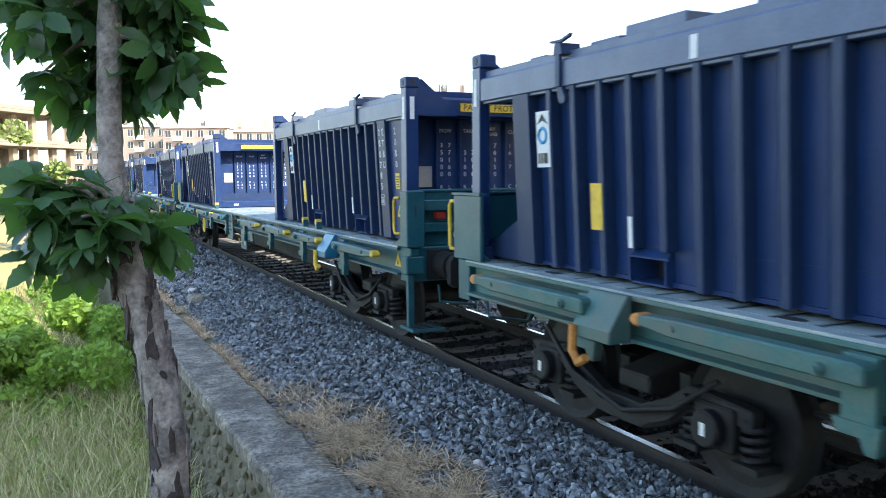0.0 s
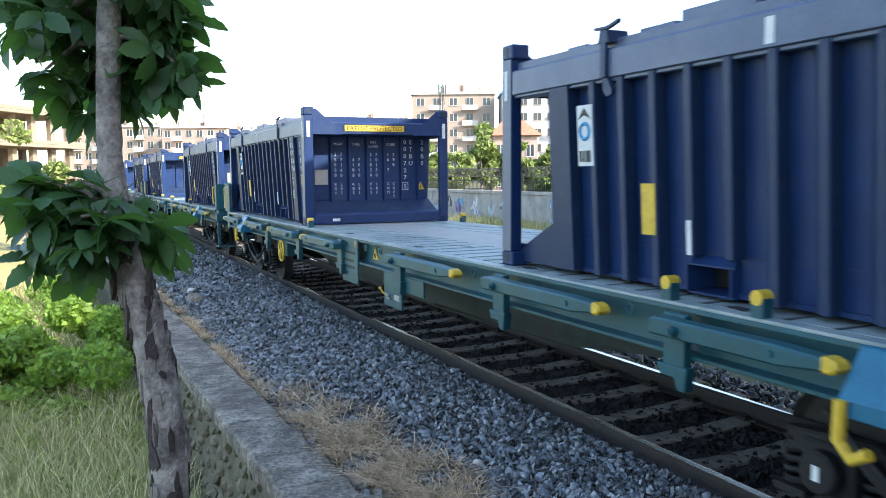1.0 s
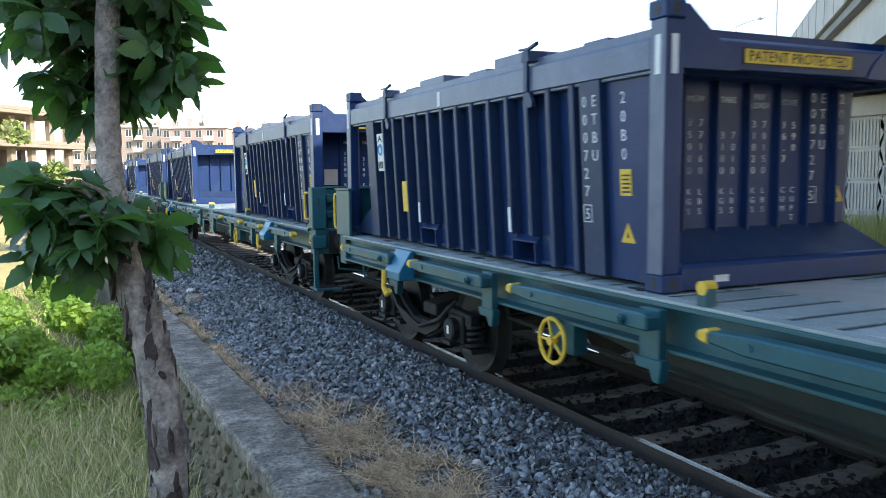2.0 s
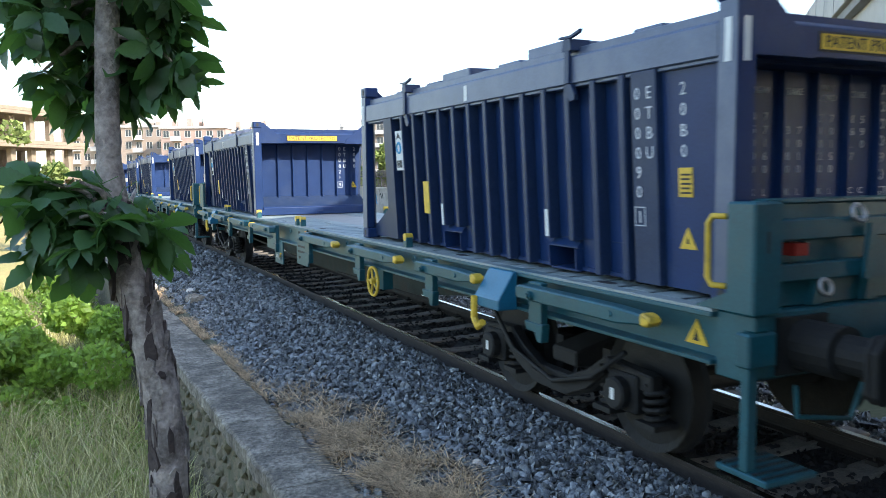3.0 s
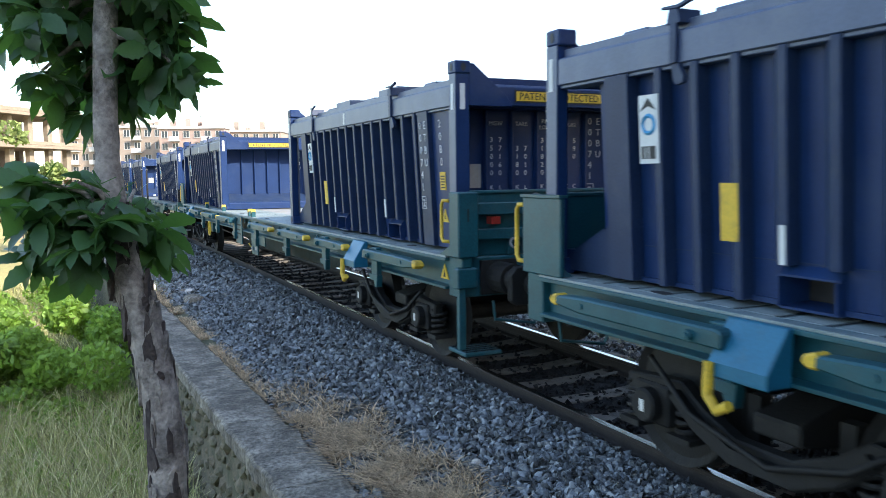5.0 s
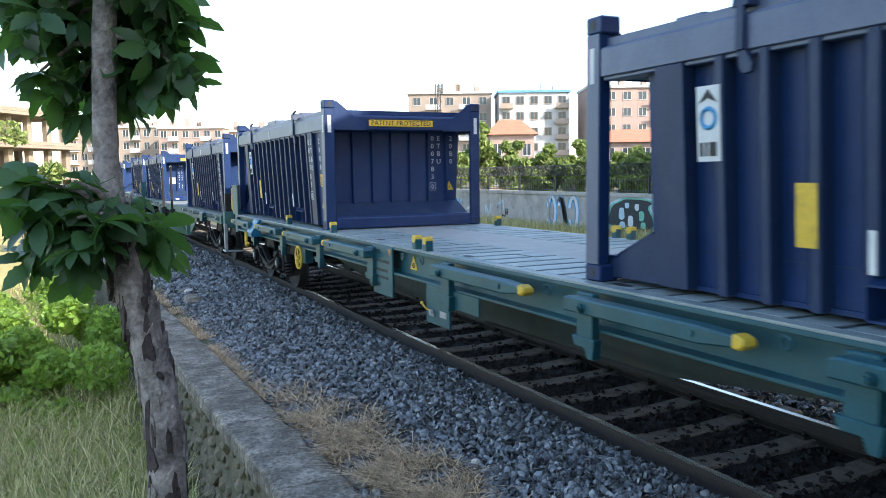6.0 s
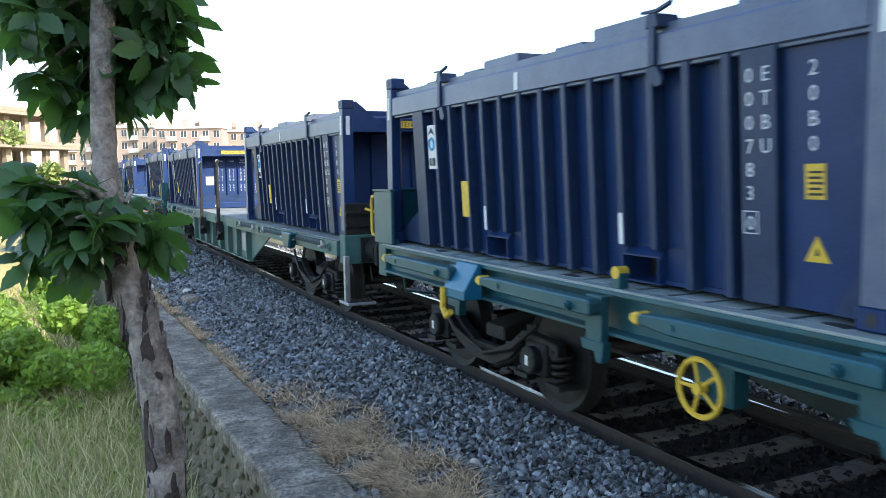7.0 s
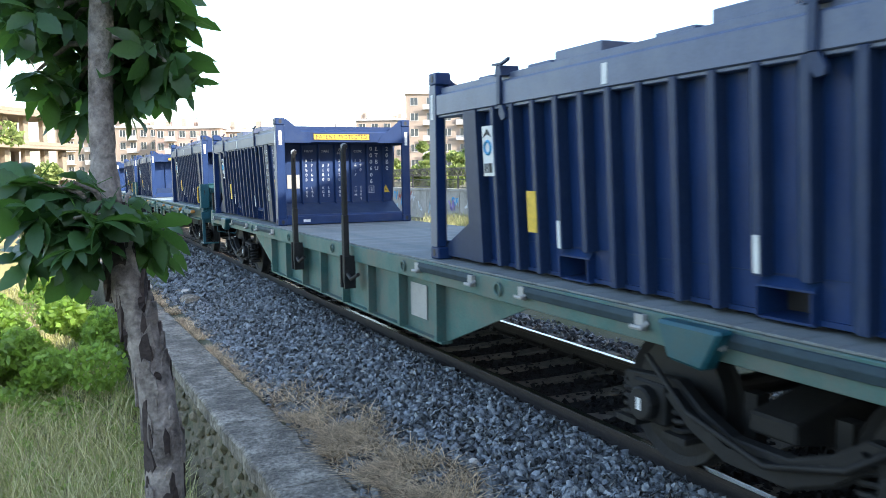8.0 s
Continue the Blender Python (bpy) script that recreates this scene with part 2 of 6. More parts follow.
def quick(name, verts, faces, material, smooth=False):
    me = bpy.data.meshes.new(name)
    me.from_pydata(verts, [], faces)
    me.materials.append(material)
    if smooth:
        me.polygons.foreach_set("use_smooth", [True] * len(me.polygons))
    return me


def mass(name, verts, polys, material, smooth=False):
    """Many small polygons of one corner count, from arrays."""
    verts, polys = np.asarray(verts, np.float32), np.asarray(polys, np.int32)
    me = bpy.data.meshes.new(name)
    me.vertices.add(len(verts)); me.vertices.foreach_set("co", verts.ravel())
    k = polys.shape[1]
    me.loops.add(polys.size); me.loops.foreach_set("vertex_index", polys.ravel())
    me.polygons.add(len(polys))
    me.polygons.foreach_set("loop_start", np.arange(0, polys.size, k, dtype=np.int32))
    me.polygons.foreach_set("loop_total", np.full(len(polys), k, np.int32))
    me.update(calc_edges=True)
    me.materials.append(material)
    if smooth:
        me.polygons.foreach_set("use_smooth", [True] * len(me.polygons))
    return me


TEXTS = {}


def text_mesh(text, size, material, line=1.0):
    """The mesh of some lettering, made once: flat letters with a little thickness."""
    key = (text, size, line, material.name)
    if key not in TEXTS:
        cu = bpy.data.curves.new("text", "FONT")
        cu.body, cu.size, cu.align_x, cu.align_y, cu.extrude, cu.resolution_u, cu.space_line = text, size, "CENTER", "CENTER" if line == 1.0 else "TOP_BASELINE", 0.0015, 2, line
        tmp = bpy.data.objects.new("text", cu)
        TEXTS[key] = bpy.data.meshes.new_from_object(tmp)
        bpy.data.objects.remove(tmp)
        TEXTS[key].materials.clear()
        TEXTS[key].materials.append(material)
    return TEXTS[key]


def words(text, size, m, material, parent, name="lettering", label=""):
    """Raised lettering in the built-in font; m: its pose, reading along local x with local y up."""
    return part(name, text_mesh(text, size, material), material, parent, label, at=m)


FACE_SIDE = Matrix(((0, 0, -1, 0), (-1, 0, 0, 0), (0, 1, 0, 0), (0, 0, 0, 1)))      # on a face that looks to -x
FACE_END = Matrix(((1, 0, 0, 0), (0, 0, -1, 0), (0, 1, 0, 0), (0, 0, 0, 1)))        # on a face that looks to -y

# ---------------------------------------------------------------- the ground
def wall_x(y):
    """The middle of the retaining wall's top at y."""
    return -1.75 - 0.0305 * (y - 5.3)


def ground_sheet():
    """One sheet to the horizon: low grass land beside the wall, the track bed, and rising land behind."""
    xs = [-3000, -600, -150, -60, -30, -16, -12, -9, -7, -5.5, -4.5, -3.6, -2.9, -1.72, -1.6, -1.2, -0.6, -0.1, 0.5, 1.2, 2.0, 2.7, 3.6, 5, 7, 10, 14, 18, 26, 40, 80, 200, 600, 3000]
    ys = [-3000, -300, -60, -20, -8, -3, 0, 2, 4, 6, 8, 10, 12, 14, 17, 20, 24, 28, 34, 42, 55, 75, 110, 180, 300, 700, 3000]
    verts, faces = [], []
    for y in ys:
        lean = (wall_x(y) + 1.75) if abs(y) < 120 else 0
        for x in xs:
            if x < -1.65:
                z = -1.45 + 0.02 * math.sin(x * 2.1 + y) + max(0.0, min((y - 25) / 60, 1)) * 1.2
            elif x < -0.2:
                z = -0.36 + (x + 1.6) * 0.09
            elif x < 2.8:
                z = -0.235
            else:
                z = -0.42 if x < 30 else -0.5 + min((x - 30) / 150, 1) * 3
            verts.append((x + (lean if -6 < x < -1 else 0), y, z))
    w = len(xs)
    for j in range(len(ys) - 1):
        for i in range(w - 1):
            faces.append((j * w + i, j * w + i + 1, (j + 1) * w + i + 1, (j + 1) * w + i))
    me = quick("ground", verts, faces, SOIL, True)
    me.materials.append(FIELD)
    for poly in me.polygons:
        poly.material_index = 1 if poly.center.x < -1.7 and poly.center.y > 26 else 0
    return tagged(part("ground", me, SOIL), "dry soil with grass on either side of the railway", "ground", kind="structure")


ground_sheet()
# Made-up wall behind the camera; its height sets light on the container ends.
tagged(part("wall_south", shape((box, -40, 70, -46, -45.6, -1.8, 7.0)), CONCRETE), "added unseen wall that blocks low light from the south", "wall", kind="structure")
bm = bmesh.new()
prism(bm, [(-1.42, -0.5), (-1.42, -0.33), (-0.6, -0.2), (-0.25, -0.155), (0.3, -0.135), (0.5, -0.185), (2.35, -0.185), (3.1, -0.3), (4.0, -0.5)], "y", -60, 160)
tagged(part("track_bed", bm, BED), "crushed stone bed, near-black as shade between the stones", "track bed", kind="structure")


def stones(name, n, x0, x1, y0, y1, z_at, size, material, seed, label, skip=None):
    """A scatter of broken stones, each an uneven eight-cornered lump."""
    r = np.random.default_rng(seed)
    base = np.array([(-1, -.7, -.6), (1, -.8, -.5), (.9, .8, -.6), (-.8, .9, -.5), (-.7, -.8, .5), (.7, -.6, .7), (.8, .7, .5), (-.9, .6, .6), (0, 0, 1.0)])
    tri = np.array([(0, 1, 5), (0, 5, 4), (1, 2, 6), (1, 6, 5), (2, 3, 7), (2, 7, 6), (3, 0, 4), (3, 4, 7), (4, 5, 8), (5, 6, 8), (6, 7, 8), (7, 4, 8)])
    u = r.random(n)
    y = y0 + (y1 - y0) * u ** 1.6
    x = x0 + (x1 - x0) * r.random(n)
    if skip is not None:
        keep = ~skip(x, y)
        x, y = x[keep], y[keep]
        n = len(x)
    v = base[None] * (1 + 0.35 * (r.random((n, 9, 3)) - 0.5))
    s = size * (0.55 + 0.8 * r.random((n, 1, 1)) ** 1.5)
    v = v * s * np.array([1.1, 0.75, 0.5])
    q = r.normal(size=(n, 4)); q /= np.linalg.norm(q, axis=1)[:, None]
    w, a_, b_, c_ = q.T
    rot = np.stack([1 - 2 * (b_ * b_ + c_ * c_), 2 * (a_ * b_ - c_ * w), 2 * (a_ * c_ + b_ * w), 2 * (a_ * b_ + c_ * w), 1 - 2 * (a_ * a_ + c_ * c_), 2 * (b_ * c_ - a_ * w), 2 * (a_ * c_ - b_ * w), 2 * (b_ * c_ + a_ * w), 1 - 2 * (a_ * a_ + b_ * b_)], -1).reshape(n, 3, 3)
    v = np.einsum("nij,nkj->nki", rot, v)
    v += np.stack([x, y, z_at(x) + 0.9 * size * (r.random(n) - 0.4)], -1)[:, None, :]
    polys = (tri[None] + 9 * np.arange(n)[:, None, None]).reshape(-1, 3)
    return tagged(part(name, mass(name, v.reshape(-1, 3), polys, material), material), label, "ballast", kind="stuff")


def bed_z(x):
    return np.interp(x, [-1.5, -0.6, -0.25, 0.3, 0.45, 2.35, 3.1, 4.0], [-0.34, -0.2, -0.125, -0.095, -0.185, -0.185, -0.3, -0.5])


stones("ballast", 27000, -1.5, 0.36, 2.5, 17, bed_z, 0.035, STONE, 3, "grey crushed stone ballast beside the rail")
stones("ballast_far", 9000, -1.6, 0.36, 15, 60, bed_z, 0.05, STONE, 4, "grey crushed stone ballast beside the rail")
stones("ballast_between_rails", 8000, 0.5, 1.95, 2.0, 22, lambda x: bed_z(x) - 0.01, 0.036, STONE_DARK, 5, "ballast between the rails, darkened for shade under the train")
stones("ballast_behind_track", 5000, 2.1, 4.0, 2.0, 25, bed_z, 0.045, STONE, 6, "grey ballast on the far shoulder of the track")

# ---------------------------------------------------------------- the track
TRACK = 1.219


def rail(x, name="rail"):
    prof = [(-0.075, -0.16), (0.075, -0.16), (0.075, -0.15), (0.02, -0.13), (0.009, -0.11), (0.009, -0.045), (0.036, -0.03), (0.036, -0.006), (-0.036, -0.006), (-0.036, -0.03), (-0.009, -0.045), (-0.009, -0.11), (-0.02, -0.13), (-0.075, -0.15)]
    ob = part(name, shape((prism, [(x + a, b) for a, b in prof], "y", -60, 160)), RUST)
    tagged(ob, "rusty steel rail with a polished running surface", "rail", "rails of the track", "structure")
    part("running_surface", shape((box, x - 0.03, x + 0.03, -60, 160, -0.006, 0.0)), TREAD, ob, "bright polished steel")


rail(TRACK - 0.7525)
rail(TRACK + 0.7525)
bm = bmesh.new()
prism(bm, [(-1.3, -0.3), (1.3, -0.3), (1.3, -0.15), (0.9, -0.125), (0.3, -0.165), (-0.3, -0.165), (-0.9, -0.125), (-1.3, -0.15)], "y", -0.11, 0.11)
SLEEPER_MESH = finish(bm, 0.012)
CLIP_MESH = finish(shape((box, -0.035, 0.035, -0.05, 0.05, -0.145, -0.115), (tube, [(0.01, 0, -0.12), (0.01, 0, -0.09)], 0.018, 6)))
for i in range(110):
    y = -5.6 + 0.622 * i
    ob = part("sleeper", SLEEPER_MESH, SLEEPER, at=pose(TRACK + 0.012 * math.sin(i * 3.7), y, 0, 0, 0, 0.5 * math.sin(i * 1.9)))
    tagged(ob, "dusty concrete sleeper across the track", "sleeper", "sleepers of the track")
    if y < 14:
        for x in (-0.8375, -0.6675, 0.6675, 0.8375):
            part("rail_clip", CLIP_MESH, RUST, ob, "rusty rail fastening", at=pose(x, 0, 0))

# ---------------------------------------------------------------- retaining wall beside the camera
def retaining_wall():
    r = random.Random(8)
    wall = part("retaining_wall", shape((prism, [(-0.36, -1.8), (0.235, -1.8), (0.235, -0.42), (-0.235, -0.42)], "y", -0.0, 60, Matrix(((1, -0.0305, 0, -1.466), (0, 1, 0, -4), (0, 0, 1, 0), (0, 0, 0, 1))))), RUBBLE)
    tagged(wall, "rough stone retaining wall with a cast concrete coping", "wall", kind="structure")
    y = -3.0
    while y < 42:                                                     # the coping, cast in lengths
        ln = r.uniform(1.7, 2.6)
        bm = bmesh.new()
        n = 34
        rows = []
        for i in range(n + 1):
            yy = y + (ln - 0.012) * i / n
            c = wall_x(yy)
            lo = c - 0.275 + 0.03 * noise.noise((yy * 3.1, 1, 0)) + 0.025 * noise.noise((yy * 13, 1, 4))
            hi = c + 0.275 + 0.04 * noise.noise((yy * 2.7, 5, 0)) + 0.03 * noise.noise((yy * 11, 5, 2))
            z = -0.295 + 0.012 * noise.noise((yy * 1.3, 9, 0)) + 0.008 * noise.noise((yy * 9, 3, 0))
            rows.append([bm.verts.new(p) for p in ((lo, yy, -0.44), (lo, yy, z - 0.02), (lo + 0.025, yy, z), (c - 0.08, yy, z + 0.008 * noise.noise((yy * 4, 2, 3))), (c + 0.09, yy, z + 0.008 * noise.noise((yy * 4, 7, 3))), (hi - 0.03, yy, z), (hi, yy, z - 0.03), (hi, yy, -0.44))])
        for r0, r1 in zip(rows, rows[1:]):
            for k in range(7):
                bm.faces.new((r0[k], r0[k + 1], r1[k + 1], r1[k]))
        bm.faces.new(rows[0]); bm.faces.new(rows[-1][::-1])
        part("coping", finish(bm), COPING, wall, "worn pale concrete coping")
        y += ln
    meshes = []
    for k in range(8):
        bm = bmesh.new()
        bmesh.ops.create_icosphere(bm, subdivisions=1, radius=1)
        for v in bm.verts:
            v.co = Vector((v.co.x * 0.06, v.co.y * r.uniform(0.06, 0.1), v.co.z * r.uniform(0.045, 0.065)))
            v.co *= r.uniform(0.85, 1.12)
        me = finish(bm, smooth=False)
        meshes.append(me)
    for row in range(6):
        y = 2.6 + r.random() * 0.2
        while y < 12.5:
            z = -0.50 - 0.165 * row + r.uniform(-0.07, 0.07)
            part("stone", r.choice(meshes), RUBBLE, wall, at=pose(wall_x(y) - 0.225 - 0.012 * row + r.uniform(-0.035, -0.01), y, z, r.uniform(-60, 60), r.uniform(-15, 15), r.uniform(-15, 15)) @ Matrix.Scale(r.uniform(0.45, 1.3), 4))
            y += r.uniform(0.15, 0.26)


retaining_wall()


# ---------------------------------------------------------------- plants on the near side
def blades(name, n, place, height, width, material, seed, label, bend=0.5, category="grass"):
    """Bent grass blades of two bends; place(r, n) gives the roots."""
    r = np.random.default_rng(seed)
    root = place(r, n)
    n = len(root)
    h = height * (0.45 + 0.9 * r.random(n))
    a = r.random(n) * math.tau
    d = np.stack([np.cos(a), np.sin(a), 0 * a], -1)
    side = np.stack([-np.sin(a), np.cos(a), 0 * a], -1) * (width * (0.6 + 0.8 * r.random(n)))[:, None]
    lean = (bend * (0.2 + r.random(n)) * h)[:, None] * d
    up = np.array([0, 0, 1.0])
    p0, p1, p2 = root, root + lean * 0.3 + up * (0.55 * h)[:, None], root + lean + up * (h * 0.92)[:, None]
    v = np.stack([p0 - side, p0 + side, p1 + side * 0.8, p1 - side * 0.8, p2 + side * .15, p2 - side * .15], 1)
    k = 6 * np.arange(n)[:, None, None]
    f = (np.array([[0, 1, 2, 3], [3, 2, 4, 5]])[None] + k).reshape(-1, 4)
    return tagged(part(name, mass(name, v.reshape(-1, 3), f, material), material), label, category, kind="stuff")


def meadow(r, n):
    y = 6 + 22 * r.random(n) ** 1.5
    x = wall_x(y) - 0.42 - (0.15 + 0.38 * y) * r.random(n) ** 0.8
    z = -1.48 + np.clip((y - 25) / 60, 0, 1) * 1.2
    return np.stack([x, y, z], -1)


blades("meadow_grass", 36000, meadow, 0.36, 0.006, GRASS, 11, "tall green grass beside the wall", bend=0.9)
blades("meadow_straw", 26000, meadow, 0.46, 0.0042, STRAW, 12, "dry pale grass stalks among the green", bend=1.2)


def verge(r, n):
    y = 2.6 + 15 * r.random(n) ** 1.3
    x = wall_x(y) + 0.3 + np.abs(r.normal(0, 0.10, n)) * (1 + 1.3 * np.exp(-((y - 6.1) / 1.3) ** 2))
    keep = (np.sin(y * 2.1) + np.sin(y * 5.3 + 1) + 1.9 * np.exp(-((y - 6.0) / 1.3) ** 2)) > -0.9
    return np.stack([x, y, np.full(n, -0.34)], -1)[keep]


blades("verge_straw", 11000, verge, 0.055, 0.004, HAY, 13, "flattened dry grass along the foot of the ballast", bend=3.4, category="dry grass")


def straw_heap(r, n):
    y = np.concatenate([r.normal(6.3, 0.85, n // 2), r.normal(4.75, 0.6, n - n // 2)])
    x = wall_x(y) + 0.3 + np.abs(r.normal(0.2, 0.22, n)) + 0.1 * np.sin(y * 4.0)
    keep = (x > wall_x(y) + 0.28) & (x < wall_x(y) + 1.0) & (np.sin(x * 9 + y * 4) + np.sin(y * 7.3 - x * 5) + r.normal(0, 0.5, n) > -0.6)
    return np.stack([x, y, np.interp(x, [-1.5, -0.6], [-0.285, -0.165])], -1)[keep]


blades("straw_heap", 11000, straw_heap, 0.055, 0.0036, HAY, 14, "matted golden dry grass on the edge of the ballast", bend=4.5, category="dry grass")
blades("dead_grass_mat", 3500, straw_heap, 0.035, 0.005, DEAD, 15, "matted brown dead grass under the straw", bend=4.5, category="dry grass")


def leaf_cloud(r, n, size, spots, flat=0.8):
    """Quads scattered in lumps; spots: (x, y, z, radius)."""
    spots = np.array(spots)
    pick = r.integers(0, len(spots), n)
    d = r.normal(size=(n, 3)); d /= np.linalg.norm(d, axis=1)[:, None]
    rad = spots[pick, 3] * (0.55 + 0.5 * r.random(n) ** 0.5)
    c = spots[pick, :3] + d * rad[:, None] * np.array([1, 1, flat])
    t = r.normal(size=(n, 3)); t /= np.linalg.norm(t, axis=1)[:, None]
    b = np.cross(t, r.normal(size=(n, 3))); b /= np.linalg.norm(b, axis=1)[:, None]
    s = (size * (0.5 + r.random(n)))[:, None]
    v = np.stack([c - t * s, c + b * s * 0.55, c + t * s, c - b * s * 0.55], 1)
    return v.reshape(-1, 3), np.arange(4 * n).reshape(-1, 4)


def lumps(seed, n, center, reach, radius):
    r = np.random.default_rng(seed)
    out = []
    for _ in range(n):
        o = r.normal(size=3) * 0.5
        out.append((center[0] + o[0] * reach[0], center[1] + o[1] * reach[1], center[2] + o[2] * reach[2], radius * (0.6 + 0.7 * r.random())))
    return out


def shrub(seed, center, reach, radius, n, size, material, label, count=16):
    r = np.random.default_rng(seed)
    root = new("shrub")
    root.location = (center[0], center[1], center[2] - reach[2])
    tagged(root, label, "shrub")
    bm = bmesh.new()
    for k in range(7):
        tip = Vector((r.normal() * reach[0] * .4, r.normal() * reach[1] * .4, reach[2] * (0.8 + 0.5 * r.random())))
        tube(bm, [(0, 0, -0.1), tip * 0.5 + Vector((0.05, 0, 0.1)), tip], [0.02, 0.012, 0.005], 5)
    part("stems", bm, BARK, root)
    v, f = leaf_cloud(r, n, size, lumps(seed, count, (0, 0, reach[2]), reach, radius))
    part("foliage", mass("foliage", v, f, material), material, root)
    return root


shrub(21, (-4.8, 17.5, -0.85), (2.0, 2.6, 0.62), 0.5, 12000, 0.065, SHRUB, "leafy green shrub growing beside the wall")
shrub(22, (-3.7, 14.2, -1.0), (1.0, 2.0, 0.48), 0.36, 10000, 0.055, SHRUB, "dense dark green shrub at the foot of the wall")
shrub(25, (-5.3, 14.0, -1.05), (1.2, 1.6, 0.42), 0.36, 9000, 0.055, SHRUB, "leafy green shrub rising out of the tall grass")
shrub(23, (-6.4, 21.5, -0.9), (1.6, 2.4, 0.55), 0.5, 11000, 0.07, SHRUB, "leafy green shrub in the sun beyond the tree")
shrub(24, (-3.4, 22.5, -0.95), (0.5, 2.0, 0.4), 0.35, 4000, 0.05, SHRUB, "low green shrub along the wall")

r_weeds = np.random.default_rng(27)
weed_spots = [(wall_x(y) - 0.5 - 2.4 * r_weeds.random(), y, -1.38, 0.10 + 0.12 * r_weeds.random()) for y in (7.0 + 7 * r_weeds.random(110))]
v, f = leaf_cloud(r_weeds, 20000, 0.024, weed_spots, 0.9)
tagged(part("meadow_weeds", mass("weeds", v, f, SHRUB), SHRUB), "low broad-leaved weeds among the grass", "weeds", kind="stuff")

def rock(x, y, z, size, material, label, seed):
    r = random.Random(seed)
    bm = bmesh.new()
    bmesh.ops.create_icosphere(bm, subdivisions=2, radius=1)
    for v in bm.verts:
        k = 1 + 0.3 * noise.noise(v.co * 1.3 + Vector((seed, 0, 0)))
        v.co = Vector((v.co.x * size * k, v.co.y * size * 0.8 * k, v.co.z * size * 0.6 * k))
    tagged(part("rock", bm, material, at=pose(x, y, z + size * 0.3, 0, 0, r.uniform(0, 360))), label, "rock", "loose rocks")


for k in range(14):
    rk = random.Random(170 + k)
    rock(rk.uniform(-1.2, -0.75), rk.uniform(4.2, 7.6), -0.29, rk.uniform(0.025, 0.05), PALE if k % 4 == 0 else STONE, "small loose stone among the dry grass", 30 + k)
rock(-0.62, 5.15, -0.2, 0.055, PALE, "small white broken stone on the ballast", 1)
rock(-0.85, 4.25, -0.24, 0.05, PALE, "small white broken stone on the ballast", 2)
for k in range(11):
    rk = random.Random(70 + k)
    rock(wall_x(17) + 0.35 + rk.uniform(-0.3, 0.7), 14.5 + rk.uniform(0, 6), -0.32, rk.uniform(0.08, 0.2), COPING if k % 3 else PALE, "rough broken stone lying beside the wall", 3 + k)

# ---------------------------------------------------------------- the tree
def along(px, py, depth):
    """A place in front of the camera's first pose: sideways and upwards as tangents, at a depth."""
    m = aim(25.35, -5.28, -0.5)
    return m @ Vector((px * depth, py * depth, -depth))


def chestnut_leaf_mesh(seed):
    """A palmate leaf of five to seven toothed leaflets, hanging from its stalk."""
    r = random.Random(seed)
    verts, faces = [], []
    k = r.choice((5, 6, 7))
    for i in range(k):
        a = radians(-110 + 220 * i / (k - 1)) + r.uniform(-0.1, 0.1)
        ln = (0.165 + 0.075 * math.cos(a)) * r.uniform(0.85, 1.15)
        d, s = Vector((math.cos(a), math.sin(a), 0)), Vector((-math.sin(a), math.cos(a), 0))
        b0, steps = len(verts), 13
        for j in range(steps + 1):
            t = j / steps
            w = ln * 0.235 * (math.sin(math.pi * t ** 1.5) ** 0.8 if 0 < t < 1 else 0.02) * (1.0 + (0.10 if j % 2 else -0.08))
            droop = -0.10 * t * t - 0.02
            c = d * ln * t + Vector((0, 0, droop * (0.6 + 0.8 * abs(math.sin(a)))))
            for q in (c - s * w + Vector((0, 0, 0.25 * w)), c, c + s * w + Vector((0, 0, 0.25 * w))):
                verts.append(q)
        for j in range(steps):
            o = b0 + 3 * j
            faces += [(o, o + 1, o + 4, o + 3), (o + 1, o + 2, o + 5, o + 4)]
    o = len(verts)
    verts += [Vector(p) for p in ((-0.12, -0.003, 0.03), (-0.12, 0.003, 0.03), (0, 0.003, 0), (0, -0.003, 0))]
    faces.append((o, o + 1, o + 2, o + 3))
    return quick("leaf", verts, faces, TREE_LEAF, True)


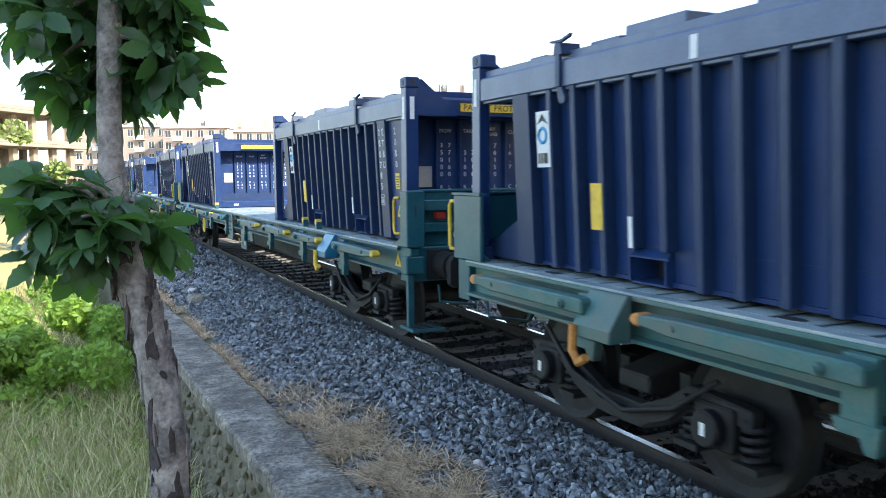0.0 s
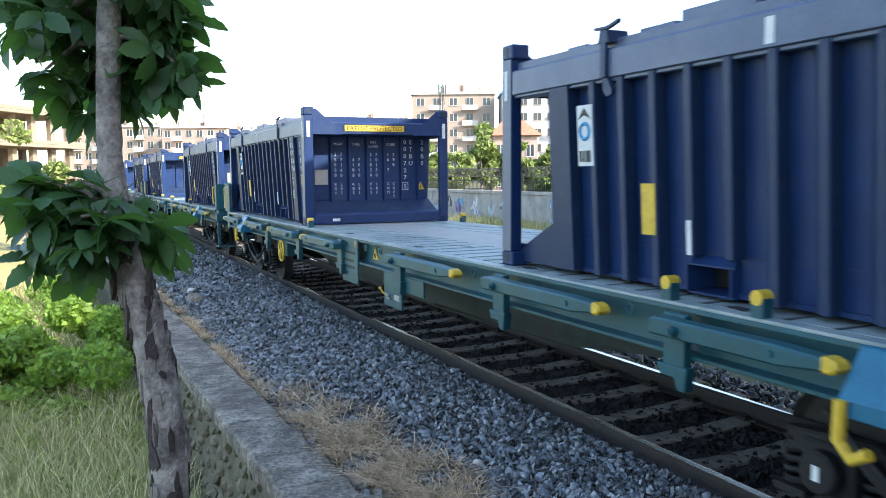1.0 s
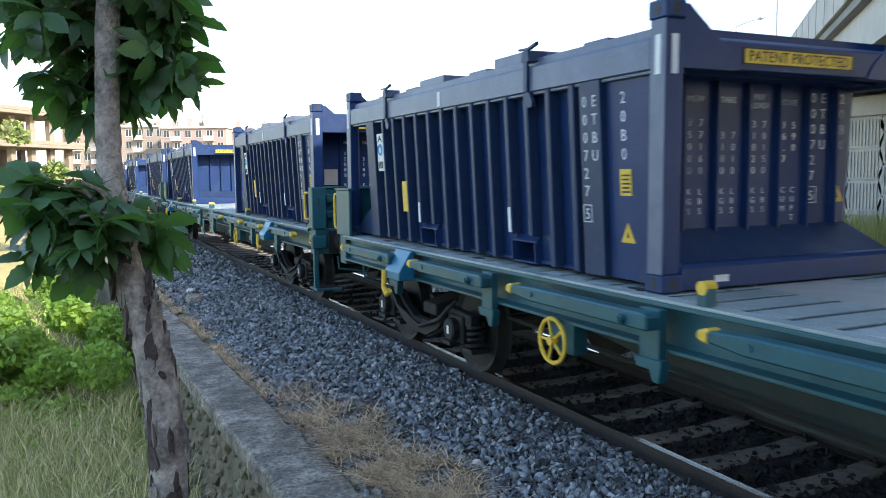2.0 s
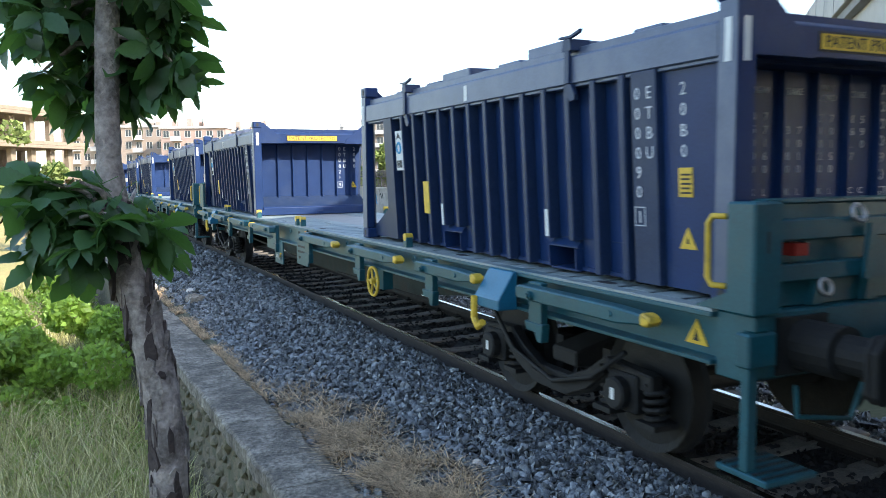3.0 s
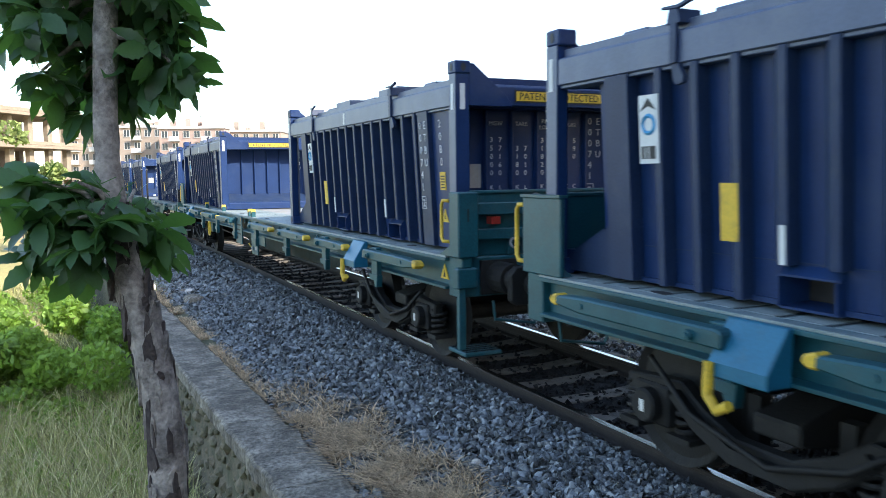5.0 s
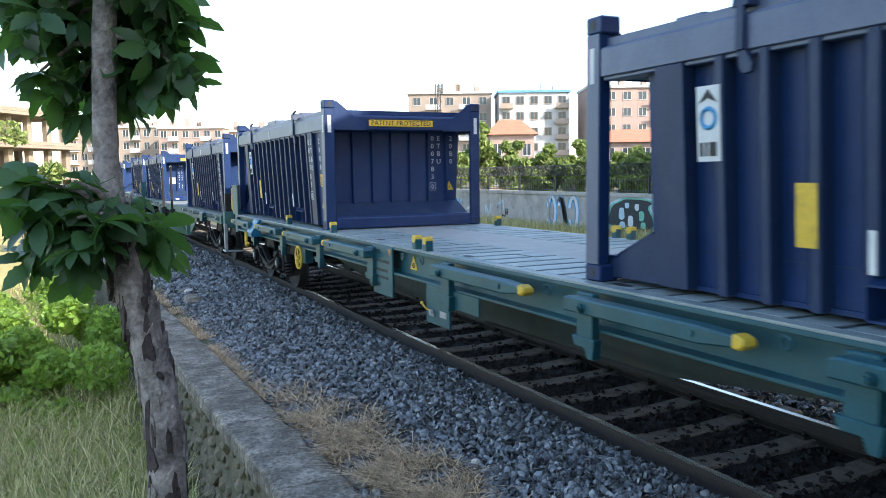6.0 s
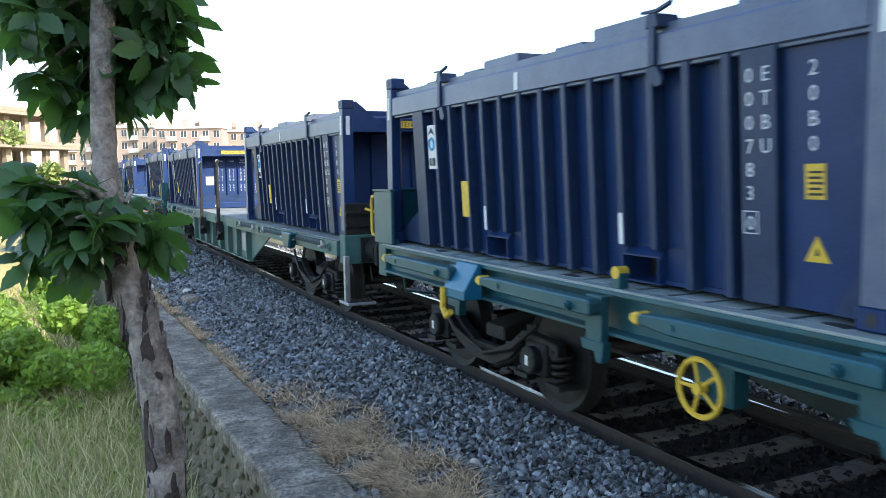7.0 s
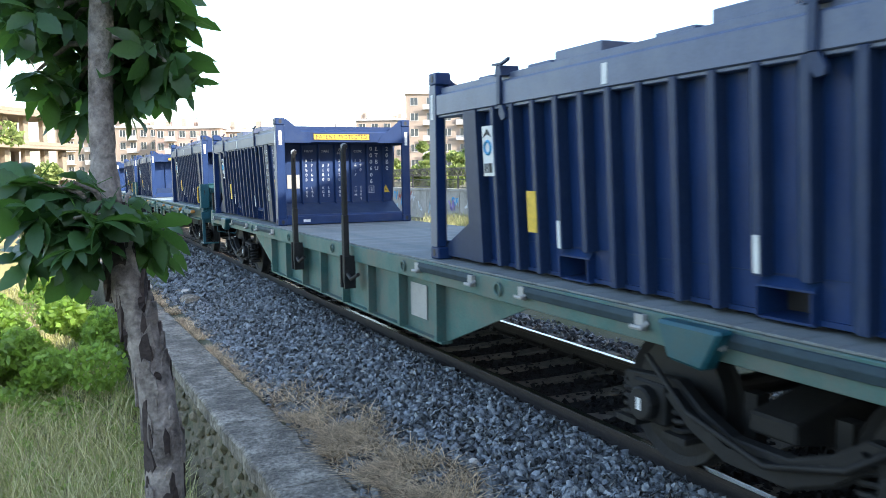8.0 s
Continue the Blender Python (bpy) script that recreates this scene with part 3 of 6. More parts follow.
def near_tree():
    r = random.Random(5)
    D0 = 3.1
    root = new("tree")
    foot = along(-0.34, -0.62, D0)
    root.location = (foot.x, foot.y, -1.45)
    tagged(root, "young chestnut tree with grey flaking bark and large palmate leaves", "tree")
    inv = Matrix.Translation(-root.location)
    prof = [(-0.342, -1.1, 0.095), (-0.342, -0.62, 0.085), (-0.344, -0.31, 0.073), (-0.344, -0.24, 0.071), (-0.361, -0.14, 0.066), (-0.376, -0.084, 0.064), (-0.397, -0.028, 0.062), (-0.405, 0.03, 0.050), (-0.418, 0.1, 0.048), (-0.4206, 0.17, 0.047), (-0.4205, 0.26, 0.046), (-0.42, 0.36, 0.042), (-0.41, 0.55, 0.035), (-0.40, 0.8, 0.02)]
    pts, rad = [], []
    for (x0, y0, r0), (x1, y1, r1) in zip(prof, prof[1:]):
        for k in range(6):
            t = k / 6
            pts.append(inv @ along(x0 + (x1 - x0) * t, y0 + (y1 - y0) * t, D0)); rad.append(r0 + (r1 - r0) * t)
    pts[0].z = min(pts[0].z, -0.05)
    bm = bmesh.new()
    tube(bm, pts, rad, 18)
    for v in bm.verts:
        v.co += Vector((noise.noise(v.co * 11), noise.noise(v.co * 11 + Vector((7, 3, 1))), 0)) * 0.006
        v.co += Vector((noise.noise(v.co * 45), noise.noise(v.co * 45 + Vector((2, 9, 4))), 0)) * 0.0025
    part("trunk", bm, BARK, root, "grey trunk with flaking bark", smooth=True)
    # plates of bark that stand off the lower trunk
    for k in range(125):
        bm = bmesh.new()
        i = r.randrange(10, len(pts) - 34)
        a = r.uniform(0, math.tau)
        d = Vector((math.cos(a), math.sin(a), 0))
        c = pts[i] + d * (rad[i] - 0.001)
        w, h = r.uniform(0.008, 0.034), r.uniform(0.025, 0.12)
        s = Vector((-d.y, d.x, 0))
        up = Vector((0, 0, 1))
        q = [c + s * w * math.cos(t) * r.uniform(0.5, 1.2) + up * h * math.sin(t) * r.uniform(0.5, 1.2) + d * r.uniform(-0.002, 0.003) for t in (j * math.tau / 7 for j in range(7))]
        top = [bm.verts.new(p + d * 0.003) for p in q]
        low = [bm.verts.new(p - d * 0.012) for p in q]
        bm.faces.new(top)
        for j in range(7):
            bm.faces.new((top[j], low[j], low[(j + 1) % 7], top[(j + 1) % 7]))
        part("bark_flake", bm, BARK if r.random() < 0.4 else BARK_DARK, root)
    leaves = [chestnut_leaf_mesh(s) for s in range(8)]
    # limbs: height of the root on the trunk, then the tip sideways and upwards, its depth, and its leaves
    crown = [(0.33, -0.545, 0.285, 3.2, 8), (0.33, -0.52, 0.25, 3.1, 6), (0.30, -0.47, 0.27, 3.3, 9), (0.26, -0.50, 0.225, 3.25, 4), (0.24, -0.462, 0.185, 3.3, 7), (0.25, -0.445, 0.225, 3.3, 8),
             (0.24, -0.40, 0.175, 3.35, 7), (0.25, -0.385, 0.215, 3.3, 8), (0.27, -0.35, 0.24, 3.25, 8), (0.27, -0.325, 0.222, 3.2, 7), (0.31, -0.34, 0.275, 3.3, 8), (0.34, -0.35, 0.31, 3.2, 7),
             (0.34, -0.40, 0.275, 3.4, 9), (0.36, -0.44, 0.315, 3.3, 10), (0.40, -0.50, 0.325, 3.2, 10), (0.40, -0.38, 0.335, 3.2, 9), (0.42, -0.43, 0.37, 3.0, 9), (0.42, -0.54, 0.34, 3.3, 8), (0.45, -0.48, 0.39, 3.2, 8), (0.45, -0.36, 0.38, 3.2, 7)]
    low = [(0.035, -0.535, 0.075, 3.0, 6), (0.03, -0.50, 0.085, 2.95, 6), (0.03, -0.455, 0.085, 2.95, 7), (0.02, -0.49, 0.045, 2.95, 6), (0.02, -0.455, 0.04, 2.9, 7), (0.01, -0.50, 0.0, 2.95, 5),
           (0.01, -0.45, 0.005, 2.9, 6), (0.02, -0.425, 0.045, 2.95, 5), (0.0, -0.375, 0.045, 3.3, 7), (0.0, -0.365, 0.02, 3.35, 6), (0.0, -0.385, 0.075, 3.35, 3)]
    limbs = [((-0.415, a, D0), (b, c, e), n) for a, b, c, e, n in crown] + [((-0.402, a, D0), (b, c, e), n) for a, b, c, e, n in low]
    for a_, b_, n in limbs:
        p, q = inv @ along(*a_), inv @ along(*b_)
        mid = (p + q) / 2 + Vector((0, 0, 0.05))
        bm = bmesh.new()
        tube(bm, [p, mid, q], [0.016, 0.011, 0.006], 7)
        part("limb", bm, BARK, root, smooth=True)
        for k in range(n):
            c = q.lerp(p, r.random() * 0.4) + Vector((r.gauss(0, 0.045), r.gauss(0, 0.06), r.gauss(0, 0.04)))
            m = Matrix.Translation(c) @ Euler((r.gauss(0, 0.5), r.gauss(0.2, 0.45), r.uniform(0, math.tau))).to_matrix().to_4x4()
            if r.random() < 0.12:
                continue
            part("leaf", r.choice(leaves), TREE_LEAF, root, at=m @ Matrix.Scale(r.uniform(0.52, 0.82), 4))


near_tree()

# ---------------------------------------------------------------- behind the track
def graffiti_wall():
    x, y0, y1 = 15.0, 16.1, 95.0
    wall = part("boundary_wall", shape((box, x, x + 0.3, y0, y1, -0.6, 1.1), (box, x + 0.3, x + 1.9, y0, y0 + 0.3, -0.6, 1.1)), CONCRETE)
    tagged(wall, "long concrete boundary wall covered with graffiti", "wall", kind="structure")
    part("coping", shape((box, x - 0.06, x + 0.36, y0 - 0.06, y1, 1.1, 1.24), (box, x + 0.36, x + 1.96, y0 - 0.06, y0 + 0.36, 1.1, 1.24)), CONCRETE, wall, "projecting concrete coping", 0.01)
    for k in range(1, 20):
        part("pilaster", shape((box, x - 0.025, x, y0 + 4.0 * k - 0.03, y0 + 4.0 * k + 0.03, -0.5, 1.098)), CONCRETE, wall)

    def blob(name, cy, cz, w, h, material, d, seed, n=26, rough=0.18):
        r = random.Random(seed)
        poly = []
        for i in range(n):
            t = math.tau * i / n
            k = 1 + rough * math.sin(3 * t + seed) + rough * 0.6 * math.sin(7 * t + 2 * seed) + r.uniform(-rough, rough) * 0.3
            poly.append((cy + w * k * math.copysign(abs(math.cos(t)) ** 0.7, math.cos(t)), cz + h * math.copysign(abs(math.sin(t)) ** 0.6, math.sin(t))))
        return part(name, shape((prism, poly, "x", x - d, x - 0.001)), material, wall)

    def stroke(name, pts, w, material, d):
        bm = bmesh.new()
        for (a0, b0), (a1, b1) in zip(pts, pts[1:]):
            dv = Vector((a1 - a0, b1 - b0, 0)); ln = dv.length or 1
            nx, ny = -dv.y / ln * w, dv.x / ln * w
            prism(bm, [(a0 + nx, b0 + ny), (a0 - nx, b0 - ny), (a1 - nx, b1 - ny), (a1 + nx, b1 + ny)], "x", x - d, x - 0.001)
        return part(name, bm, material, wall)

    # a dark throw-up with a mint outline and pale spots
    blob("graffiti", 22.7, 0.42, 1.38, 0.72, SPRAY_PALE, 0.006, 2)
    blob("graffiti", 22.7, 0.42, 1.28, 0.66, SPRAY_GREEN, 0.009, 2)
    blob("graffiti", 22.7, 0.43, 1.16, 0.6, SPRAY_BLACK, 0.012, 2)
    for k, (cy, cz, w, h) in enumerate(((23.3, 0.5, 0.16, 0.22), (22.8, 0.25, 0.15, 0.2), (22.2, 0.45, 0.14, 0.18), (23.0, 0.8, 0.12, 0.1), (22.45, 0.75, 0.12, 0.12), (22.1, 0.12, 0.13, 0.12), (23.25, 0.1, 0.16, 0.12))):
        blob("graffiti", cy, cz, w, h, (SPRAY_PALE, WHITE, SPRAY_GREEN)[k % 3], 0.015, k + 3, 12, 0.1)
    # a blue tag of rounded strokes
    for k, cy in enumerate((27.9, 27.1, 26.35)):
        s = [(cy + 0.28 * math.cos(t), 0.4 + 0.62 * math.sin(t * (1 + 0.5 * (k % 2)))) for t in np.linspace(0.3, 5.8, 14)]
        stroke("graffiti", s, 0.15, SPRAY_BLUE, 0.006)
        stroke("graffiti", s, 0.08, WHITE, 0.009)
    r = random.Random(4)
    for k in range(26):                                             # smaller tags along the wall
        cy, cz = r.uniform(29.3, 52), r.uniform(0.1, 0.75)
        s = [(cy + 0.09 * i + r.uniform(-0.1, 0.1), cz + r.uniform(-0.32, 0.32)) for i in range(8)]
        stroke("graffiti", s, r.uniform(0.02, 0.06), r.choice((SPRAY_PURPLE, WHITE, SPRAY_PALE, SPRAY_BLACK, SPRAY_BLUE, RED)), 0.006 + 0.0007 * k)
    for k in range(8):                                              # thin dark scrawl near the corner
        cy = 20.6 - 0.42 * k
        s = [(cy + r.uniform(-0.14, 0.14), 0.45 + r.uniform(-0.22, 0.25)) for i in range(4)]
        stroke("graffiti", s, 0.013, SPRAY_BLACK, 0.005)
    # fence on the coping
    fence = new("fence")
    fence.location = (x + 0.15, y0, 1.24)
    tagged(fence, "black iron fence topped with coiled razor wire", "fence")
    post = finish(shape((box, -0.035, 0.035, -0.035, 0.035, 0, 0.62), (tube, [(0, 0, 0.6), (-0.16, 0, 0.85)], 0.018, 6), (tube, [(0, 0, 0.6), (0.16, 0, 0.85)], 0.018, 6)))
    bar = finish(shape((box, -0.008, 0.008, -0.008, 0.008, 0.03, 0.52)))
    for k in range(26):
        part("post", post, FENCE, fence, at=pose(0, 0.1 + 2.9 * k, 0))
    for k in range(160):
        part("bar", bar, FENCE, fence, at=pose(0, 0.2 + 0.145 * k, 0))
    for z in (0.08, 0.47):
        part("fence_rail", shape((box, -0.014, 0.014, 0.05, 75, z - 0.014, z + 0.014)), FENCE, fence)
    bars = bmesh.new()
    for k in range(335):
        box(bars, -0.008, 0.008, 23.4 + 0.145 * k, 23.416 + 0.145 * k, 0.03, 0.52)
    tagged(part("distant_bars", bars, FENCE, fence), kind="stuff")
    bm = bmesh.new()
    for lane, rad in ((0, 0.27), (1, 0.22)):
        n = 3000
        pts = [(0.16 * lane + rad * math.cos(t + lane) + 0.03 * math.sin(t * 2.7), 0.1 + t * 0.0415 + 0.1 * math.sin(t * 0.31), 0.86 + rad * math.sin(t) * 0.8) for t in (i * 0.42 for i in range(n))]
        tube(bm, pts, 0.011, 4)
    part("razor_wire", bm, FENCE, fence, "coiled razor wire")
    # loose coils at the corner
    for k in range(7):
        part("wire_coil", shape((ring, (0.5 + 0.18 * k, -0.05 + 0.03 * k, 0.7 - 0.02 * k), (math.cos(.5), math.sin(.5) * .5, 0.2), (0, 0, 1), 0.34 - 0.012 * k, 0.009, 22, 4)), FENCE, fence, "loose coil of razor wire")
    part("post", post, FENCE, fence, at=pose(1.6, 0.1, 0))
    for z in (0.08, 0.47):
        part("fence_rail", shape((box, 0, 1.6, 0.09, 0.115, z - 0.014, z + 0.014)), FENCE, fence)
    for k in range(10):
        part("bar", bar, FENCE, fence, at=pose(0.15 + 0.145 * k, 0.1, 0))


graffiti_wall()


def bridge():
    """A road bridge that crosses the railway askew: abutment of panels, ramp wall, girders and deck."""
    ax, ay = 26.0, 25.9
    d = Vector((-math.sin(radians(43)), -math.cos(radians(43)), 0))        # along the bridge, towards the railway
    n = Vector((d.y, -d.x, 0)) * -1                                        # across it, away from its far edge
    if n.y > 0:
        n = -n
    thing = new("road_bridge")
    thing.location = (ax, ay, 0)
    tagged(thing, "concrete road bridge over the railway with a panelled abutment and a rising ramp", "bridge", kind="structure")
    o = Vector((ax, ay, 0))

    def bar(name, s0, s1, w0, w1, z0, z1, material, label="", bevel=0.0, rise=0.0):
        bm = bmesh.new()
        vs = []
        for s in (s0, s1):
            for w in (w0, w1):
                for z in (z0, z1):
                    vs.append(bm.verts.new(d * s + n * w + Vector((0, 0, z + rise * (s - s0)))))
        for f in ((0, 1, 3, 2), (4, 6, 7, 5), (0, 4, 5, 1), (2, 3, 7, 6), (0, 2, 6, 4), (1, 5, 7, 3)):
            bm.faces.new([vs[i] for i in f])
        return part(name, bm, material, thing, label, bevel)

    # guessed width, made large to shade the ground behind the camera
    W = 18.0
    for k in range(8):
        w = 0.75 + k * (W - 1.5) / 7
        # only the outer girder is pale; the inner ones have shade in their colour
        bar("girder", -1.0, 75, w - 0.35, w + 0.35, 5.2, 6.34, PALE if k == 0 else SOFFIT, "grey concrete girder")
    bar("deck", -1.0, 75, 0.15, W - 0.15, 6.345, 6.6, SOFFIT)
    bar("parapet", -40.0, 75, 0.0, 0.35, 6.605, 7.87, PALE, "pale concrete parapet", 0.02)
    bar("parapet", -1.0, 75, W - 0.35, W, 6.605, 7.87, PALE, "pale concrete parapet", 0.02)
    for k in range(60):
        bar("parapet_joint", -39 + 1.9 * k, -38.97 + 1.9 * k, -0.012, -0.002, 6.62, 7.85, SOFFIT)
    # the abutment on the near side of the railway, behind the camera: unseen, added to cut light
    bar("near_abutment", 47.0, 48.5, 0.4, W - 0.4, -1.9, 5.19, PALE, "assumed unseen concrete wall under the bridge's other end")
    # abutment front, along the railway
    part("abutment", shape((box, 0.02, 2.0, -30, 0.0, -1.2, 4.2)), PALE, thing)
    part("bearing_beam", shape((box, -0.25, 2.2, -30, 0.25, 4.2, 4.98)), PALE, thing, "pale concrete bearing beam", 0.03)
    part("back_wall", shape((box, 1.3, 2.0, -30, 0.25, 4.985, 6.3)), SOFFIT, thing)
    part("pillar", shape((box, -0.1, 1.1, 0.27, 0.9, -1.2, 6.3)), PALE, thing, "pale concrete corner pillar", 0.03)
    r = random.Random(2)
    panel = [[], []]
    ribbed = bmesh.new()
    z0, h, w = -0.92, 1.275, 1.5
    outline = [(0.06, 0.03), (w - 0.06, 0.03), (w + 0.1, h * 0.3), (w + 0.1, h * 0.7), (w - 0.06, h - 0.03), (0.06, h - 0.03), (-0.06, h * 0.7), (-0.06, h * 0.3)]
    prism(ribbed, outline, "x", -0.06, 0.1)
    for k in range(9):
        prism(ribbed, [(0.12 + k * 0.15, 0.12), (0.19 + k * 0.15, 0.12), (0.19 + k * 0.15, h - 0.12), (0.12 + k * 0.15, h - 0.12)], "x", -0.1, -0.055)
    me = finish(ribbed)
    for col in range(11):
        for row in range(4):
            zz = z0 + row * h + (h / 2 if col % 2 else 0)
            if col % 2 and row == 3:
                part("panel", me, PALE, thing, at=pose(0, -0.2 - w * (col + 1), zz) @ Matrix.Diagonal((1, 1, 0.5, 1)))
            else:
                part("panel", me, PALE, thing, at=pose(0, -0.2 - w * (col + 1), zz))
    # the ramp's side wall, falling away from the abutment
    u = -d
    bm = bmesh.new()
    prof = [(1.3, -1.5), (1.3, 6.6), (40, 6.6), (90, 4.6), (140, 2.2), (190, -0.2), (190, -1.5)]
    lo = [bm.verts.new(u * s + n * 0.05 + Vector((0, 0, z))) for s, z in prof]
    hi = [bm.verts.new(u * s + n * 0.6 + Vector((0, 0, z))) for s, z in prof]
    k = len(prof)
    bm.faces.new(lo); bm.faces.new(hi[::-1])
    for i in range(k):
        bm.faces.new((lo[i], hi[i], hi[(i + 1) % k], lo[(i + 1) % k]))
    part("ramp_wall", bm, PALE, thing, "pale concrete ramp wall")
    for (s0, za), (s1, zb) in zip(prof[2:], prof[3:-1]):
        bm = bmesh.new()
        vs = []
        for s, z in ((s0, za), (s1, zb)):
            for w_ in (0.0, 0.35):
                for dz in (0.005, 1.27):
                    vs.append(bm.verts.new(u * s + n * w_ + Vector((0, 0, z + dz))))
        for f in ((0, 1, 3, 2), (4, 6, 7, 5), (0, 4, 5, 1), (2, 3, 7, 6), (0, 2, 6, 4), (1, 5, 7, 3)):
            bm.faces.new([vs[i] for i in f])
        part("ramp_parapet", bm, PALE, thing, "pale concrete parapet of the ramp")
    return thing


bridge()

# ---------------------------------------------------------------- the distance
def seen(x, y, depth):
    return along((x - 784) / 1410, (441 - y) / 1410, depth)


def block(name, left, right, top, depth, floors, cols, material, label, roof=None, thick=12.0, balconies=(), trim=RENDER_WHITE, base=-0.6, category="building"):
    """A storeyed building whose front faces the railway, with windows set back in it."""
    p, q = seen(left, top, depth), seen(right, top, depth)
    ht = p.z - base
    u = Vector((q.x - p.x, q.y - p.y, 0)); ln = u.length; u.normalize()
    ang = math.degrees(math.atan2(u.y, u.x))
    th = new(name)
    th.matrix_basis = pose(p.x, p.y, base, 0, 0, ang)
    tagged(th, label, category)
    part("wall", shape((box, 0, ln, 0, thick, 0, ht)), material, th)
    fh, cw = ht / floors, ln / cols
    ww, wh = min(1.5, cw * 0.5), min(1.5, fh * 0.52)
    pane = finish(shape((box, -ww / 2, ww / 2, -0.05, 0.02, 0, wh)))
    fr = finish(shape((box, -ww / 2 - .1, ww / 2 + .1, -0.12, -0.06, -0.14, -0.02), (box, -0.05, 0.05, -0.09, -0.051, 0, wh), (box, -ww / 2 - .1, -ww / 2, -0.09, 0, 0, wh), (box, ww / 2, ww / 2 + .1, -0.09, 0, 0, wh)))
    slab = finish(shape((box, -cw * .47, cw * .47, -1.2, -0.002, -0.12, 0.05), (box, -cw * .47, cw * .47, -1.2, -1.1, 0.05, 0.95)))
    for f in range(floors):
        for c in range(cols):
            at = pose((c + 0.5) * cw, 0, f * fh + fh * 0.3)
            w = part("window", pane, GLASS_DARK, th, at=at)
            part("window_frame", fr, trim, w)
            if c in balconies:
                part("balcony", slab, trim, th, at=pose((c + 0.5) * cw, 0, f * fh + 0.06))
    if roof == "hip":
        bm = bmesh.new()
        v = [bm.verts.new(x) for x in ((-.6, -.6, ht), (ln + .6, -.6, ht), (ln + .6, thick + .6, ht), (-.6, thick + .6, ht), (ln * .25, thick / 2, ht + ht * .28), (ln * .75, thick / 2, ht + ht * .28))]
        for f in ((0, 1, 5, 4), (1, 2, 5), (2, 3, 4, 5), (3, 0, 4), (3, 2, 1, 0)):
            bm.faces.new([v[i] for i in f])
        part("roof", bm, ROOF, th)
    else:
        rf = part("roof", shape((box, -.3, ln + .3, -.4, thick + .3, ht, ht + 0.5)), roof or trim, th)
        r = random.Random(int(left))
        for k in range(4):
            x = ln * r.uniform(0.1, 0.9)
            part("chimney", shape((box, x - .5, x + .5, 3, 4.2, ht + 0.5, ht + r.uniform(1.2, 2.6))), material, rf)
        for k in range(3):
            x = ln * r.uniform(0.1, 0.9)
            part("aerial", shape((tube, [(x, 2, ht + .5), (x, 2, ht + 3.2)], 0.05, 5)), FENCE, rf)
    return th


block("apartment_building", 728, 874, 168, 170, 6, 5, RENDER_TAN, "tan six-storey apartment building with balconies", balconies=(1, 3))
block("apartment_building", 888, 1012, 166, 165, 6, 5, RENDER_WHITE, "white apartment building with a blue roof storey", roof=RENDER_BLUE, balconies=(0, 4), trim=RENDER_TAN)
block("apartment_building", 1046, 1184, 158, 160, 6, 5, RENDER_PINK, "pink six-storey apartment building with white balconies", balconies=(0, 4))
block("house", 872, 950, 240, 105, 2, 3, RENDER_PINK, "low pink house with a red tiled roof", "hip", 8, category="house")
block("house", 1068, 1194, 254, 100, 2, 4, RENDER_PINK, "long low house with a red tiled roof", "hip", 8, category="house")
block("house", 1196, 1262, 285, 150, 2, 3, RENDER_TAN, "small tan house behind trees", "hip", 8, category="house")
block("apartment_building", 108, 198, 222, 190, 5, 5, RENDER_TAN, "hazy tan apartment block in the distance", balconies=(1, 3))
block("apartment_building", 200, 292, 226, 185, 5, 5, RENDER_TAN, "hazy tan apartment block in the distance", balconies=(2,))
block("apartment_building", 285, 400, 228, 175, 5, 6, RENDER_PINK, "pinkish apartment block with white trim in the distance", balconies=(1, 4))
block("apartment_building", 395, 500, 234, 180, 5, 6, RENDER_TAN, "tan apartment block behind the train", balconies=(0, 5))
block("apartment_building", 500, 640, 236, 210, 5, 6, RENDER_WHITE, "pale apartment block behind the train", balconies=(2, 4))
block("apartment_building", 640, 728, 215, 200, 5, 4, RENDER_TAN, "tan apartment block behind the train", balconies=(1,))


def unfinished_building():
    """Bare floors on columns, no walls yet."""
    p, q = seen(-60, 180, 62), seen(122, 205, 74)
    u = Vector((q.x - p.x, q.y - p.y, 0)); ln = u.length
    th = new("unfinished_building")
    th.matrix_basis = pose(p.x, p.y, -0.6, 0, 0, math.degrees(math.atan2(u.y, u.x)))
    tagged(th, "unfinished building of bare concrete floors and columns", "building")
    ht = p.z + 0.6
    for f in range(4):
        z = ht - 0.6 - f * 2.75
        part("floor_slab", shape((box, -1, ln + 1.0, -1.0, 14, z, z + 0.28), (box, -1, ln + 1, -1.0, -0.8, z + 0.28, z + 0.62)), RAW_CONCRETE, th, bevel=0.03)
        for c in range(6):
            for row in range(3):
                x = c * ln / 5
                part("column", shape((box, x - .3, x + .3, row * 5, row * 5 + 0.45, max(z - 2.75, 0), z)), RAW_CONCRETE, th)
        for c in range(5):
            if (c + f) % 3 != 1:
                part("infill_wall", shape((box, c * ln / 5 + 0.32, (c + 1) * ln / 5 - 0.9, 5.1, 5.3, max(z - 2.75, 0), z - 0.005)), RENDER_TAN, th)
    return th


unfinished_building()


